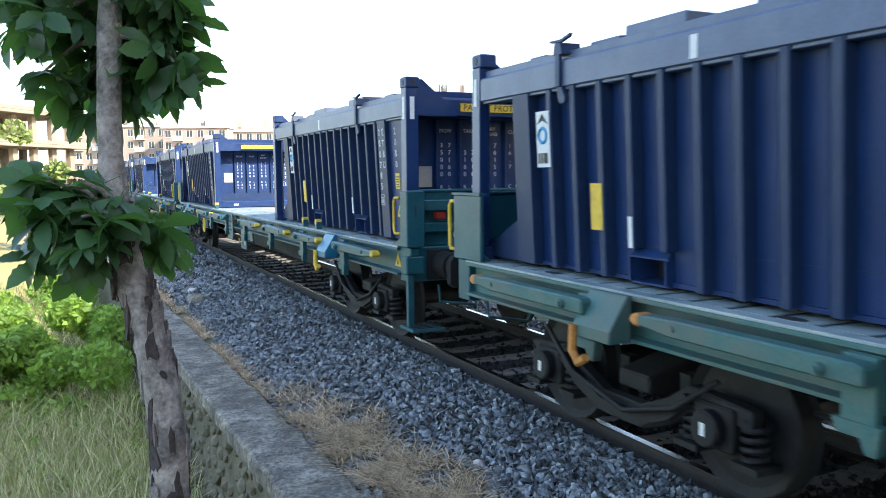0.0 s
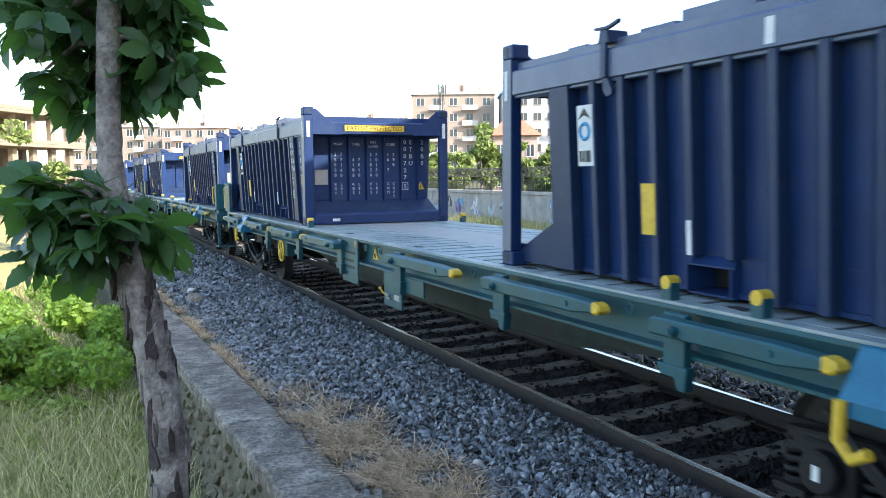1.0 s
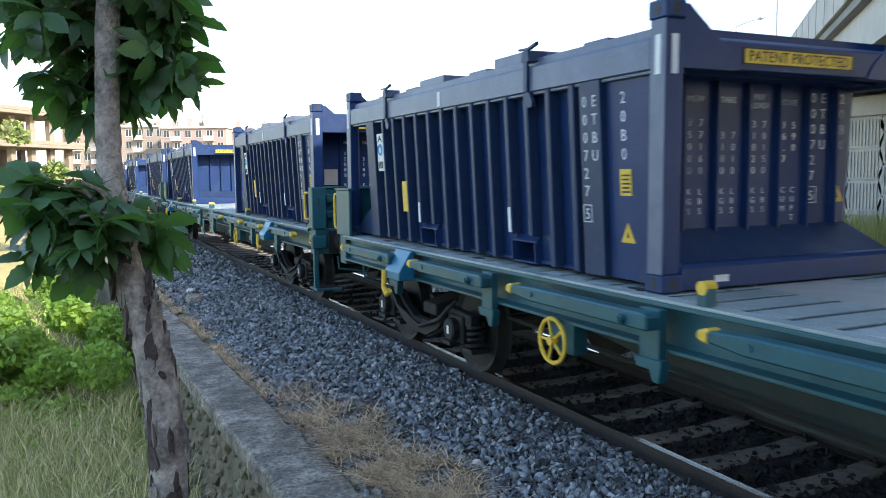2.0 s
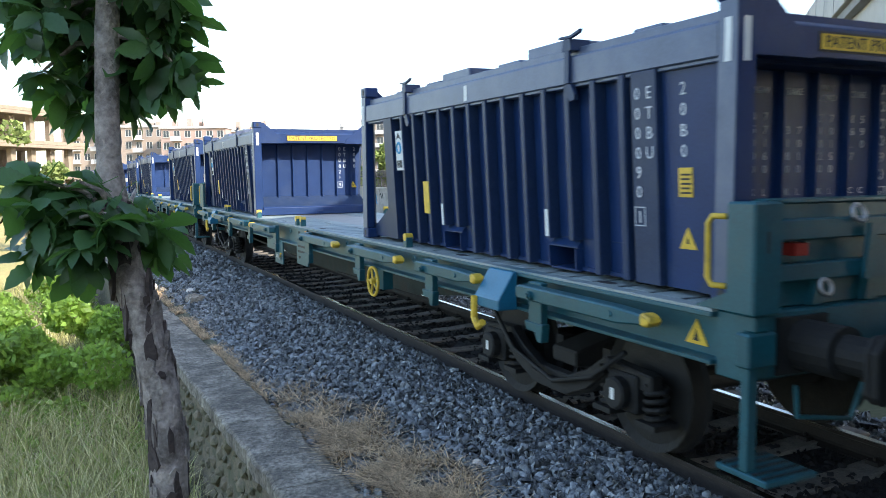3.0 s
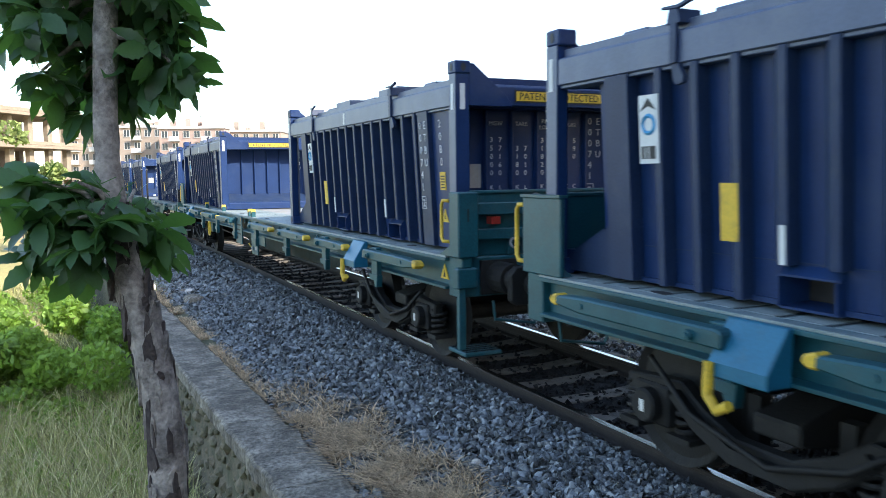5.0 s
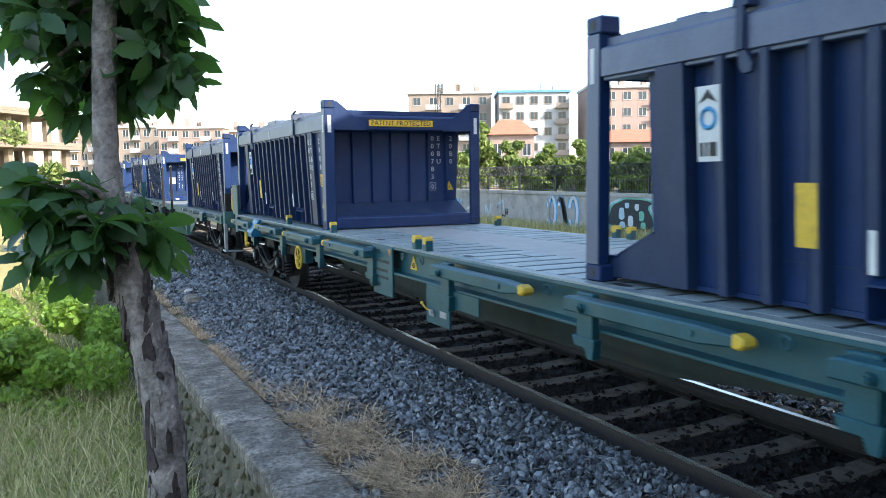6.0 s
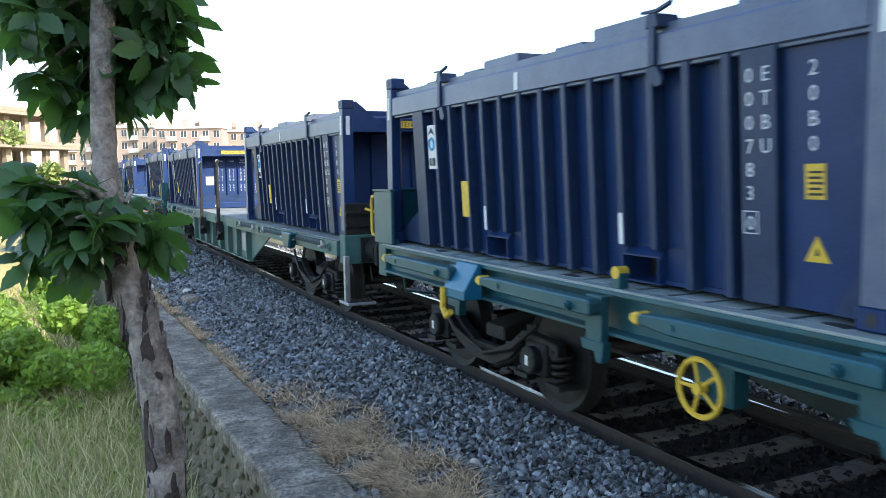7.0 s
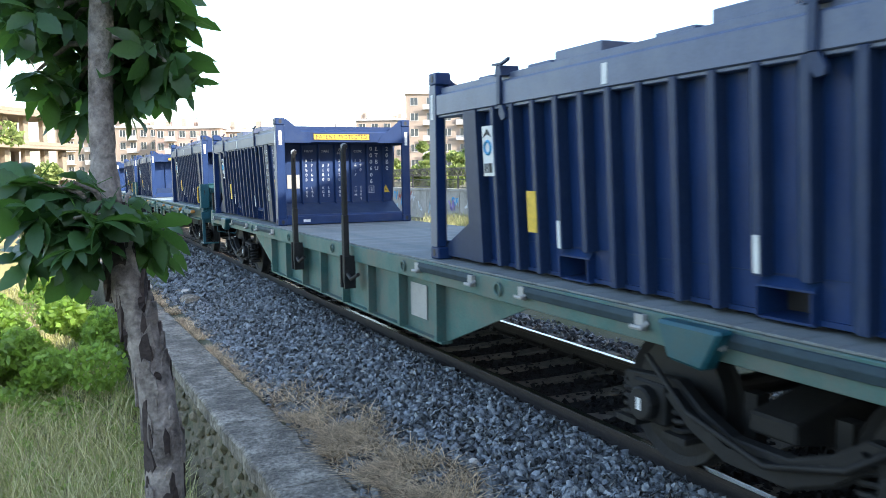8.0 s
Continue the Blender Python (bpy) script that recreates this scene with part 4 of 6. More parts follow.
def far_tree(x, top, wide, depth, seed, material=FAR_LEAF, label="leafy green tree behind the boundary wall", n=2600):
    p = seen(x, top, depth)
    th = new("tree")
    th.location = (p.x, p.y, -0.5)
    tagged(th, label, "tree")
    h, w = p.z + 0.5, wide / 1410 * depth
    r = np.random.default_rng(seed)
    bm = bmesh.new()
    tube(bm, [(0, 0, 0), (0.1, 0, h * 0.3), (0, 0.1, h * 0.75)], [0.16, 0.12, 0.04], 7)
    for k in range(6):
        a = k * 1.05
        tube(bm, [(0.05, 0, h * (0.3 + 0.04 * k)), (w * .3 * math.cos(a), w * .3 * math.sin(a), h * (0.55 + .04 * k))], [0.06, 0.02], 5)
    part("trunk", bm, BARK, th)
    sp = lumps(seed, 22, (0, 0, h * 0.62), (w * 0.5, w * 0.5, h * 0.42), w * 0.14)
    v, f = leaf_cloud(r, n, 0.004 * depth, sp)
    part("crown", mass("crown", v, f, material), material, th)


for k, (x, top, wide, depth) in enumerate(((985, 262, 90, 62), (1035, 255, 80, 58), (850, 240, 90, 60), (900, 262, 70, 66), (1130, 256, 70, 52), (1170, 248, 80, 60), (1110, 280, 60, 48), (1195, 285, 70, 45), (1225, 272, 50, 70), (800, 285, 70, 55), (1075, 275, 60, 55), (30, 262, 130, 34), (760, 270, 70, 60), (680, 270, 80, 70), (600, 275, 80, 70), (1020, 290, 60, 46), (940, 290, 70, 48))):
    far_tree(x, top, wide, depth, 40 + k, label="leafy green tree beyond the grass" if x < 100 else "leafy green tree behind the boundary wall")


def far_meadow(r, n):
    y = 18 + 50 * r.random(n)
    return np.stack([15.6 + 30 * r.random(n) ** 1.2, y, np.full(n, -0.45)], -1)


def wall_foot(r, n):
    y = 16.2 + 20 * r.random(n) ** 1.5
    return np.stack([14.9 - np.abs(r.normal(0, 1.3, n)), y, np.full(n, -0.45)], -1)


blades("yard_grass", 9000, far_meadow, 0.9, 0.02, STRAW, 61, "tall dry grass behind the boundary wall")
blades("wall_foot_weeds", 5000, wall_foot, 0.5, 0.008, GRASS, 62, "green weeds at the foot of the boundary wall")
blades("wall_foot_straw", 8000, wall_foot, 0.5, 0.008, STRAW, 64, "dry grass at the foot of the boundary wall")


def under_bridge(r, n):
    return np.stack([17 + 9 * r.random(n), 2 + 24 * r.random(n), np.full(n, -0.45)], -1)


blades("bank_weeds", 12000, under_bridge, 0.8, 0.012, GRASS, 63, "dark weeds in front of the bridge abutment")


def street_lamp(x, top, depth, reach):
    p = seen(x, top, depth)
    th = new("street_lamp")
    th.location = (p.x, p.y, 0)
    tagged(th, "tall galvanised street lamp with a bent arm on the ramp", "street lamp", "street lamps on the ramp")
    m = aim(25.35, -5.28, -0.5).to_3x3()
    rt = m @ Vector((1, 0, 0)) * reach
    part("pole", shape((tube, [(0, 0, -0.5), (0, 0, p.z - 0.6), (0, 0, p.z)], [0.11, 0.07, 0.06], 8)), STEEL_GREY, th)
    part("arm", shape((tube, [(0, 0, p.z - 0.05), (rt.x * .5, rt.y * .5, p.z + reach * .16), (rt.x, rt.y, p.z + reach * .3)], [0.05, 0.045, 0.04], 8)), STEEL_GREY, th)
    e = Vector((rt.x, rt.y, p.z + reach * .3))
    part("lantern", shape((tube, [e, e + Vector((rt.x, rt.y, reach * .3)) * 0.12, e + Vector((rt.x, rt.y, reach * .3)) * 0.28], [0.06, 0.13, 0.08], 8)), STEEL_GREY, th)


street_lamp(1304, 46, 55, 1.5)
street_lamp(1268, 155, 85, 1.6)
street_lamp(1247, 205, 120, 1.6)
street_lamp(1381, -120, 46, 1.5)

pm = seen(780, 152, 150)
mast = new("lattice_mast")
mast.location = (pm.x, pm.y, 0)
tagged(mast, "dark lattice mast with antennas", "mast")
for sx, sy in ((-.5, -.5), (.5, -.5), (.5, .5), (-.5, .5)):
    part("leg", shape((tube, [(sx, sy, -0.5), (sx * .6, sy * .6, pm.z)], 0.07, 5)), FENCE, mast)
for k in range(12):
    z = k * pm.z / 12
    part("brace", shape((tube, [(-.5, -.5, z), (.5, -.5, z + pm.z / 12)], 0.04, 4), (tube, [(.5, -.5, z), (-.5, -.5, z + pm.z / 12)], 0.04, 4)), FENCE, mast)
for k in range(3):
    part("antenna", shape((box, -1.0 + .7 * k, -.75 + .7 * k, -.8, -.6, pm.z - 1.6, pm.z + 0.2)), FENCE, mast)

# ---------------------------------------------------------------- the containers
HX, HY, HZ = 1.219, 3.029, 1.811
TURN = pose(0, 0, 0, 0, 0, 180)
SIDE = pose(-1.208, 0, 1.39, 0, -3.0, 0)            # plane of the ribs of a leaning side


def container():
    th = new("shipping_container")
    tagged(th, "navy blue steel bulk container with ribbed sides on a flat wagon", "container", "containers on the train")

    def both(name, bm, material, label="", bevel=0.0):
        me = finish(bm, bevel)
        part(name, me, material, th, label)
        part(name, me, material, th, label, at=TURN)

    casting = finish(shape((box, -0.081, 0.081, -0.089, 0.089, 0, 0.118)), 0.012)
    # black discs paint the dark inside of the casting holes
    hole = finish(shape((prism, [(0.026 * math.cos(t), 0.038 * math.sin(t)) for t in (k * math.tau / 12 for k in range(12))], "x", -0.003, 0.0)))
    for sx in (-1, 1):
        for sy in (-1, 1):
            for z in (0.0, HZ - 0.118):
                c = part("corner_casting", casting, NAVY, th, at=pose(sx * (HX - 0.081), sy * (HY - 0.089), z))
                part("hole", hole, BLACK, c, at=pose(-0.081 if sx < 0 else 0.081, 0, 0.059, 0, 0, 0 if sx < 0 else 180))
                part("hole", hole, BLACK, c, at=pose(0, -0.089 if sy < 0 else 0.089, 0.059, 0, 0, 90 if sy < 0 else -90))
            part("corner_post", shape((prism, [(sx * (HX - 0.006), sy * (HY - 0.01)), (sx * (HX - 0.15), sy * (HY - 0.01)), (sx * (HX - 0.15), sy * (HY - 0.07)), (sx * (HX - 0.1), sy * (HY - 0.15)), (sx * (HX - 0.006), sy * (HY - 0.15))], "z", 0.118, HZ - 0.118)), NAVY, th, bevel=0.008)
    # sides: a sheet that leans in towards its foot, with ribs whose near edge is sharp and whose far edge slopes back
    def lean(name, bm, material, label="", bevel=0.0):
        me = finish(bm, bevel)
        part(name, me, material, th, label, at=SIDE)
        part(name, me, material, th, label, at=TURN @ SIDE)

    both("top_rail", shape((prism, [(-1.212, 1.40), (-1.212, 1.585), (-1.19, 1.60), (-1.16, 1.60), (-1.16, 1.66), (-1.05, 1.66), (-1.05, 1.375), (-1.19, 1.375), (-1.19, 1.40)], "y", -2.87, 2.87)), NAVY_RAIL, "dusty navy top rail, paler for the sky it faces", 0.005)
    pockets = ((0.55, 0.92), (-1.37, -1.0))
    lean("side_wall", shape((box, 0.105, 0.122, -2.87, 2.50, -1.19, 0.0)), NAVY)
    for a, b in ((-2.87, -1.37), (-1.0, 0.55), (0.92, 2.50)):
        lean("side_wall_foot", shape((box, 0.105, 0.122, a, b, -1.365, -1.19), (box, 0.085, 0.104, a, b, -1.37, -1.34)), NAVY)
    for a, b in pockets:
        # black back plate stands in for the shade deep in the pocket
        lean("fork_pocket", shape((box, 0.27, 0.29, a - 0.01, b + 0.01, -1.37, -1.13)), BLACK, "fork pocket, its back painted black for shade")
        lean("pocket_hood", shape((prism, [(0.05, -1.2), (0.05, -1.188), (0.104, -1.14), (0.268, -1.14), (0.268, -1.2)], "y", a, b)), NAVY)
        lean("pocket_cheek", shape((box, 0.03, 0.268, a, a + 0.012, -1.36, -1.201)), NAVY)
        lean("pocket_cheek", shape((box, 0.03, 0.268, b - 0.012, b, -1.36, -1.201)), NAVY)
        lean("pocket_sill", shape((box, 0.05, 0.268, a, b, -1.375, -1.361)), NAVY)
    profile = [(0.105, 0.0), (0.004, -0.006), (0.0, 0.004), (0.0, 0.05), (0.012, 0.066), (0.105, 0.165)]
    tall = finish(shape((prism, profile, "z", -1.36, 0.008)), 0.004)
    cut = finish(shape((prism, profile, "z", -1.137, 0.008)), 0.004)
    # ribs take the lighter navy, which stands in for light catching their edges
    for k in range(1, 14):
        m = Matrix.Translation((0, 2.09 - 0.316 * k, 0))
        for turn in (Matrix(), TURN):
            part("side_rib", cut if k in (4, 5, 10, 11) else tall, NAVY_RIB, th, at=turn @ SIDE @ m)
    lean("side_rib", shape((prism, [(0.105, 2.09), (0.0, 2.085), (0.0, 2.33), (0.105, 2.34)], "z", -1.36, 0.008)), NAVY_RIB, "", 0.004)
    lean("side_rib", shape((prism, [(0.105, -2.334), (0.0, -2.34), (0.0, -2.10), (0.02, -2.09), (0.105, -2.04)], "z", -1.36, 0.008)), NAVY_RIB, "", 0.004)
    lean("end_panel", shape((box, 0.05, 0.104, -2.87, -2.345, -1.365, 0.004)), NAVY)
    lean("weld_seam", shape((box, 0.1015, 0.1049, -2.3, 2.4, -1.132, -1.126)), NAVY_RIB)
    lean("gusset", shape((prism, [(2.87, -1.36), (2.87, -1.25), (2.34, -1.0), (2.34, -1.36)], "x", 0.03, 0.06)), NAVY_RIB)
    lean("gusset", shape((prism, [(-2.87, -1.36), (-2.66, -1.36), (-2.87, -1.04)], "x", 0.015, 0.048)), NAVY_RIB)
    for sy in (-1, 1):
        # thin added plates that carry the lit side of each post as colour
        both("post_plate", shape((box, -HX + 0.001, -HX + 0.0055, *sorted((sy * (HY - 0.012), sy * (HY - 0.148))), 0.12, HZ - 0.12)), NAVY_RAIL, "pale plate standing in for the post's lit side")
        both("reflector", shape((box, -HX - 0.003, -HX + 0.0005, *sorted((sy * (HY - 0.05), sy * (HY - 0.10))), 1.36, 1.6)), WHITE, "pale reflective strip")
    # ends
    both("end_wall", shape((prism, [(-1.045, 0.36), (1.03, 0.36), (1.085, 1.40), (-1.085, 1.40)], "y", -2.53, -2.51)), NAVY)
    rib = finish(shape((prism, [(-0.02, -2.53), (-0.01, -2.58), (0.01, -2.58), (0.02, -2.53)], "z", 0.30, 1.40)), 0.003)
    for k in range(6):
        part("end_rib", rib, NAVY, th, at=pose(-0.65 + 0.305 * k, 0, 0))
        part("end_rib", rib, NAVY, th, at=TURN @ pose(-0.65 + 0.305 * k, 0, 0))
    both("slope_plate", shape((prism, [(-2.53, 0.36), (-2.53, 0.34), (-2.93, 0.14), (-2.93, 0.165)], "x", -1.045, 1.04)), NAVY_RIB, "dusty sloping plate")
    both("end_sill", shape((prism, [(-3.015, 0.01), (-3.015, 0.15), (-2.99, 0.175), (-2.88, 0.175), (-2.88, 0.01)], "x", -1.06, 1.06)), NAVY, "", 0.005)
    both("top_end_rail", shape((prism, [(-3.0, 1.41), (-3.0, 1.585), (-2.97, 1.61), (-2.84, 1.61), (-2.84, 1.41)], "x", -1.07, 1.07)), NAVY, "", 0.005)
    both("lid_edge", shape((box, -1.05, 1.05, -2.82, -2.76, 1.55, 1.69)), NAVY)
    both("lid_hood", shape((box, -1.04, 1.04, -2.755, -2.50, 1.402, 1.548)), NAVY)
    for sx in (-1, 1):
        both("corner_gusset", shape((prism, [(sx * 1.069, HZ - 0.02), (sx * 1.02, HZ - 0.02), (sx * 0.66, 1.50), (sx * 0.60, 1.40), (sx * 1.069, 1.40)], "y", -3.012, -3.001)), NAVY, "", 0.002)
        both("reflector", shape((box, sx * 1.145 - 0.025, sx * 1.145 + 0.025, -HY + 0.004, -HY + 0.0095, 1.36, 1.6)), WHITE, "pale reflective strip")
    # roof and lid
    part("lid", shape((box, -1.045, 1.045, -2.75, 2.75, 1.56, 1.665), (box, -0.9, 0.9, -2.5, 2.5, 1.665, 1.69)), NAVY_RAIL, th, "pale navy container lid", 0.01)
    for y0, y1, h in ((0.5, 1.1, 1.765), (-1.15, -0.55, 1.775), (1.15, 1.5, 1.715), (-0.42, -0.05, 1.715), (2.1, 2.35, 1.71), (-2.2, -1.9, 1.715)):
        both("hatch_box", shape((prism, [(-1.03, 1.66), (-1.03, h), (-0.55, h), (-0.5, 1.66)], "y", y0, y1)), NAVY_RAIL, "", 0.008)
    for y in (1.62, -1.42):
        both("lid_clamp", shape((box, -1.24, -1.215, y - 0.028, y + 0.028, 1.40, 1.64), (prism, [(y - 0.028, 1.40), (y + 0.028, 1.40), (y + 0.012, 1.31), (y - 0.02, 1.27), (y - 0.075, 1.28), (y - 0.08, 1.32)], "x", -1.225, -1.19), (prism, [(y - 0.06, 1.63), (y + 0.06, 1.63), (y + 0.04, 1.715), (y - 0.04, 1.715)], "x", -1.24, -1.06), (prism, [(y - 0.17, 1.765), (y - 0.16, 1.74), (y - 0.04, 1.712), (y + 0.10, 1.725), (y + 0.10, 1.74), (y - 0.04, 1.735)], "x", -1.245, -1.215)), NAVY_RIB, "navy lid clamp", 0.003)
    both("reflector", shape((box, -1.2165, -1.2125, 0.2, 0.26, 1.42, 1.56)), WHITE, "pale reflective strip")
    lean("reflector", shape((box, -0.006, -0.001, 0.832, 0.872, -1.13, -0.92)), WHITE, "pale reflective strip")
    lean("reflector", shape((box, -0.006, -0.001, -1.064, -1.02, -1.12, -0.91)), WHITE, "pale reflective strip")
    # plates and signs
    lean("yellow_plate", shape((box, -0.007, -0.001, 1.15, 1.28, -1.03, -0.70)), YELLOW, "yellow plate")
    lg = part("logo_plate", shape((box, -0.007, -0.001, 1.785, 1.965, -0.58, -0.15)), WHITE, th, "white plate with a round logo", at=SIDE)
    part("logo", shape((ring, (-0.008, 1.875, -0.335), (0, 1, 0), (0, 0, 1), 0.055, 0.014, 16, 4)), SPRAY_BLUE, lg)
    part("logo", shape((prism, [(1.80, -0.25), (1.875, -0.17), (1.95, -0.25), (1.875, -0.22)], "x", -0.0105, -0.0075)), BLACK, lg)
    part("logo", shape((box, -0.0105, -0.0075, 1.815, 1.87, -0.55, -0.47), (box, -0.0105, -0.0075, 1.885, 1.905, -0.55, -0.47), (box, -0.0105, -0.0075, 1.92, 1.945, -0.55, -0.47)), BLACK, lg)
    sign = part("sign", shape((box, -0.57, 0.46, -3.006, -3.0005, 1.445, 1.56)), BLACK, th, "yellow sign with black words")
    part("sign_face", shape((box, -0.555, 0.445, -3.009, -3.0065, 1.458, 1.547)), YELLOW, sign)
    words("PATENT PROTECTED", 0.098, Matrix.Translation((-0.055, -3.0105, 1.5)) @ FACE_END, BLACK, sign)
    lb = part("yellow_label", shape((box, 0.044, 0.0495, -2.60, -2.48, -0.79, -0.61)), YELLOW, th, "yellow label", at=SIDE)
    for k in range(5):
        part("label_line", shape((box, 0.0415, 0.0438, -2.59 + 0.01 * (k % 2), -2.50, -0.77 + 0.028 * k, -0.758 + 0.028 * k)), BLACK, lb)
    tri = [(-0.075, 0), (0.075, 0), (0, 0.135)]
    tri_in = [(-0.014, 0.03), (0.014, 0.03), (0, 0.085)]
    w1 = part("warning_sign", shape((prism, [(-2.55 + a, -1.11 + b) for a, b in tri], "x", 0.044, 0.0495)), YELLOW, th, "yellow warning triangle", at=SIDE)
    part("symbol", shape((prism, [(-2.55 + a, -1.10 + b * .8) for a, b in tri_in], "x", 0.0415, 0.0438)), BLACK, w1)
    w2 = part("warning_sign", shape((prism, [(0.93 + a, 0.52 + b) for a, b in tri], "y", -2.54, -2.5305)), YELLOW, th, "yellow warning triangle")
    part("symbol", shape((prism, [(0.93 + a, 0.53 + b * .8) for a, b in tri_in], "y", -2.543, -2.5405)), BLACK, w2)
    return th


def mark(th, number, weights):
    """Vertical code letters on the end and on the side, and the table of weights."""
    def down(text, m, size, name="code_lettering"):
        me = text_mesh("\n".join(text), size, LETTER, 1.12)
        part(name, me, LETTER, th, at=m)

    body, check = number[:-1], number[-1]

    def framed(m, size):
        down(check, m, size)
        fr = shape((box, -0.052, 0.052, 0.098, 0.104, -0.001, 0.002), (box, -0.052, 0.052, -0.022, -0.016, -0.001, 0.002), (box, -0.052, -0.046, -0.016, 0.098, -0.001, 0.002), (box, 0.046, 0.052, -0.016, 0.098, -0.001, 0.002))
        part("check_frame", fr, LETTER, th, at=m)

    def side(y, z, x):
        return SIDE @ Matrix.Translation((x, y, z)) @ FACE_SIDE

    def end(x, z):
        return Matrix.Translation((x, -2.535, z)) @ FACE_END

    down(body, side(-2.165, -0.17, -0.003), 0.112)
    down("ETBU", side(-2.275, -0.17, -0.003), 0.112)
    down("20B0", side(-2.53, -0.17, 0.047), 0.112)
    framed(side(-2.165, -0.17 - 6.3 * 0.1254, -0.003), 0.112)
    down(body, end(0.65, 1.28), 0.105)
    down("ETBU", end(0.755, 1.28), 0.105)
    down("20B0", end(0.965, 1.28), 0.105)
    framed(end(0.65, 1.28 - 6.3 * 0.1176), 0.105)
    if weights:
        cols = [(-0.57, "35000", "77160", "KGS", "LBS", "MGW"), (-0.265, " 3180", " 7010", "KGS", "LBS", "TARE"), (0.04, "31820", "70150", "KGS", "LBS", "PAY\nLOAD"), (0.345, "16.7", "590", "CUM", "CUFT", "CUBE")]
        for x, a, b, c, d, head in cols:
            words(head, 0.062, Matrix.Translation((x + 0.05, -2.535, 1.27)) @ FACE_END, LETTER, th, "weight_lettering")
            for dx, t, un in ((0, a, c), (0.10, b, d)):
                down(t, Matrix.Translation((x + dx, -2.535, 1.08)) @ FACE_END, 0.075, "weight_lettering")
                down(un, Matrix.Translation((x + dx, -2.535, 0.60)) @ FACE_END, 0.062, "weight_lettering")
        part("grey_plate", shape((box, -0.92, -0.70, -2.545, -2.531, 0.62, 0.86)), GREY_PLATE, th, "grey metal plate")
        part("sill_label", shape((box, -0.78, -0.66, -3.019, -3.0155, 0.05, 0.095)), WHITE, th, "small white label")


# ---------------------------------------------------------------- the wagons
EDGE, DZ = -1.32, 1.218


def wheelset():
    bm = bmesh.new()
    prof = [(-0.09, 0.06), (-0.09, 0.17), (-0.07, 0.40), (-0.105, 0.455), (0.0, 0.46), (0.035, 0.48), (0.045, 0.47), (0.04, 0.41), (0.015, 0.17), (0.05, 0.16), (0.05, 0.06)]
    for side in (-1, 1):
        rings = []
        for k in range(28):
            t = k * math.tau / 28
            rings.append([bm.verts.new((side * (0.77 - x), r * math.cos(t), r * math.sin(t))) for x, r in prof])
        for k in range(28):
            r0, r1 = rings[k], rings[(k + 1) % 28]
            for j in range(len(prof) - 1):
                bm.faces.new((r0[j], r0[j + 1], r1[j + 1], r1[j]))
    tube(bm, [(-1.0, 0, 0), (1.0, 0, 0)], 0.085, 14)
    for side in (-1, 1):
        for k in range(3):
            t = k * math.tau / 3
            box(bm, side * 1.0, side * 1.012, 0.04 * math.cos(t) - .012, 0.04 * math.cos(t) + .012, 0.04 * math.sin(t) - .012, 0.04 * math.sin(t) + .012)
    return finish(bm, smooth=False)


def spring(bm, x, y, z0, z1, rad=0.075, turns=4.5):
    n = int(turns * 12)
    tube(bm, [(x + rad * math.cos(k * math.tau / 12), y + rad * math.sin(k * math.tau / 12), z0 + (z1 - z0) * k / n) for k in range(n + 1)], 0.018, 6)


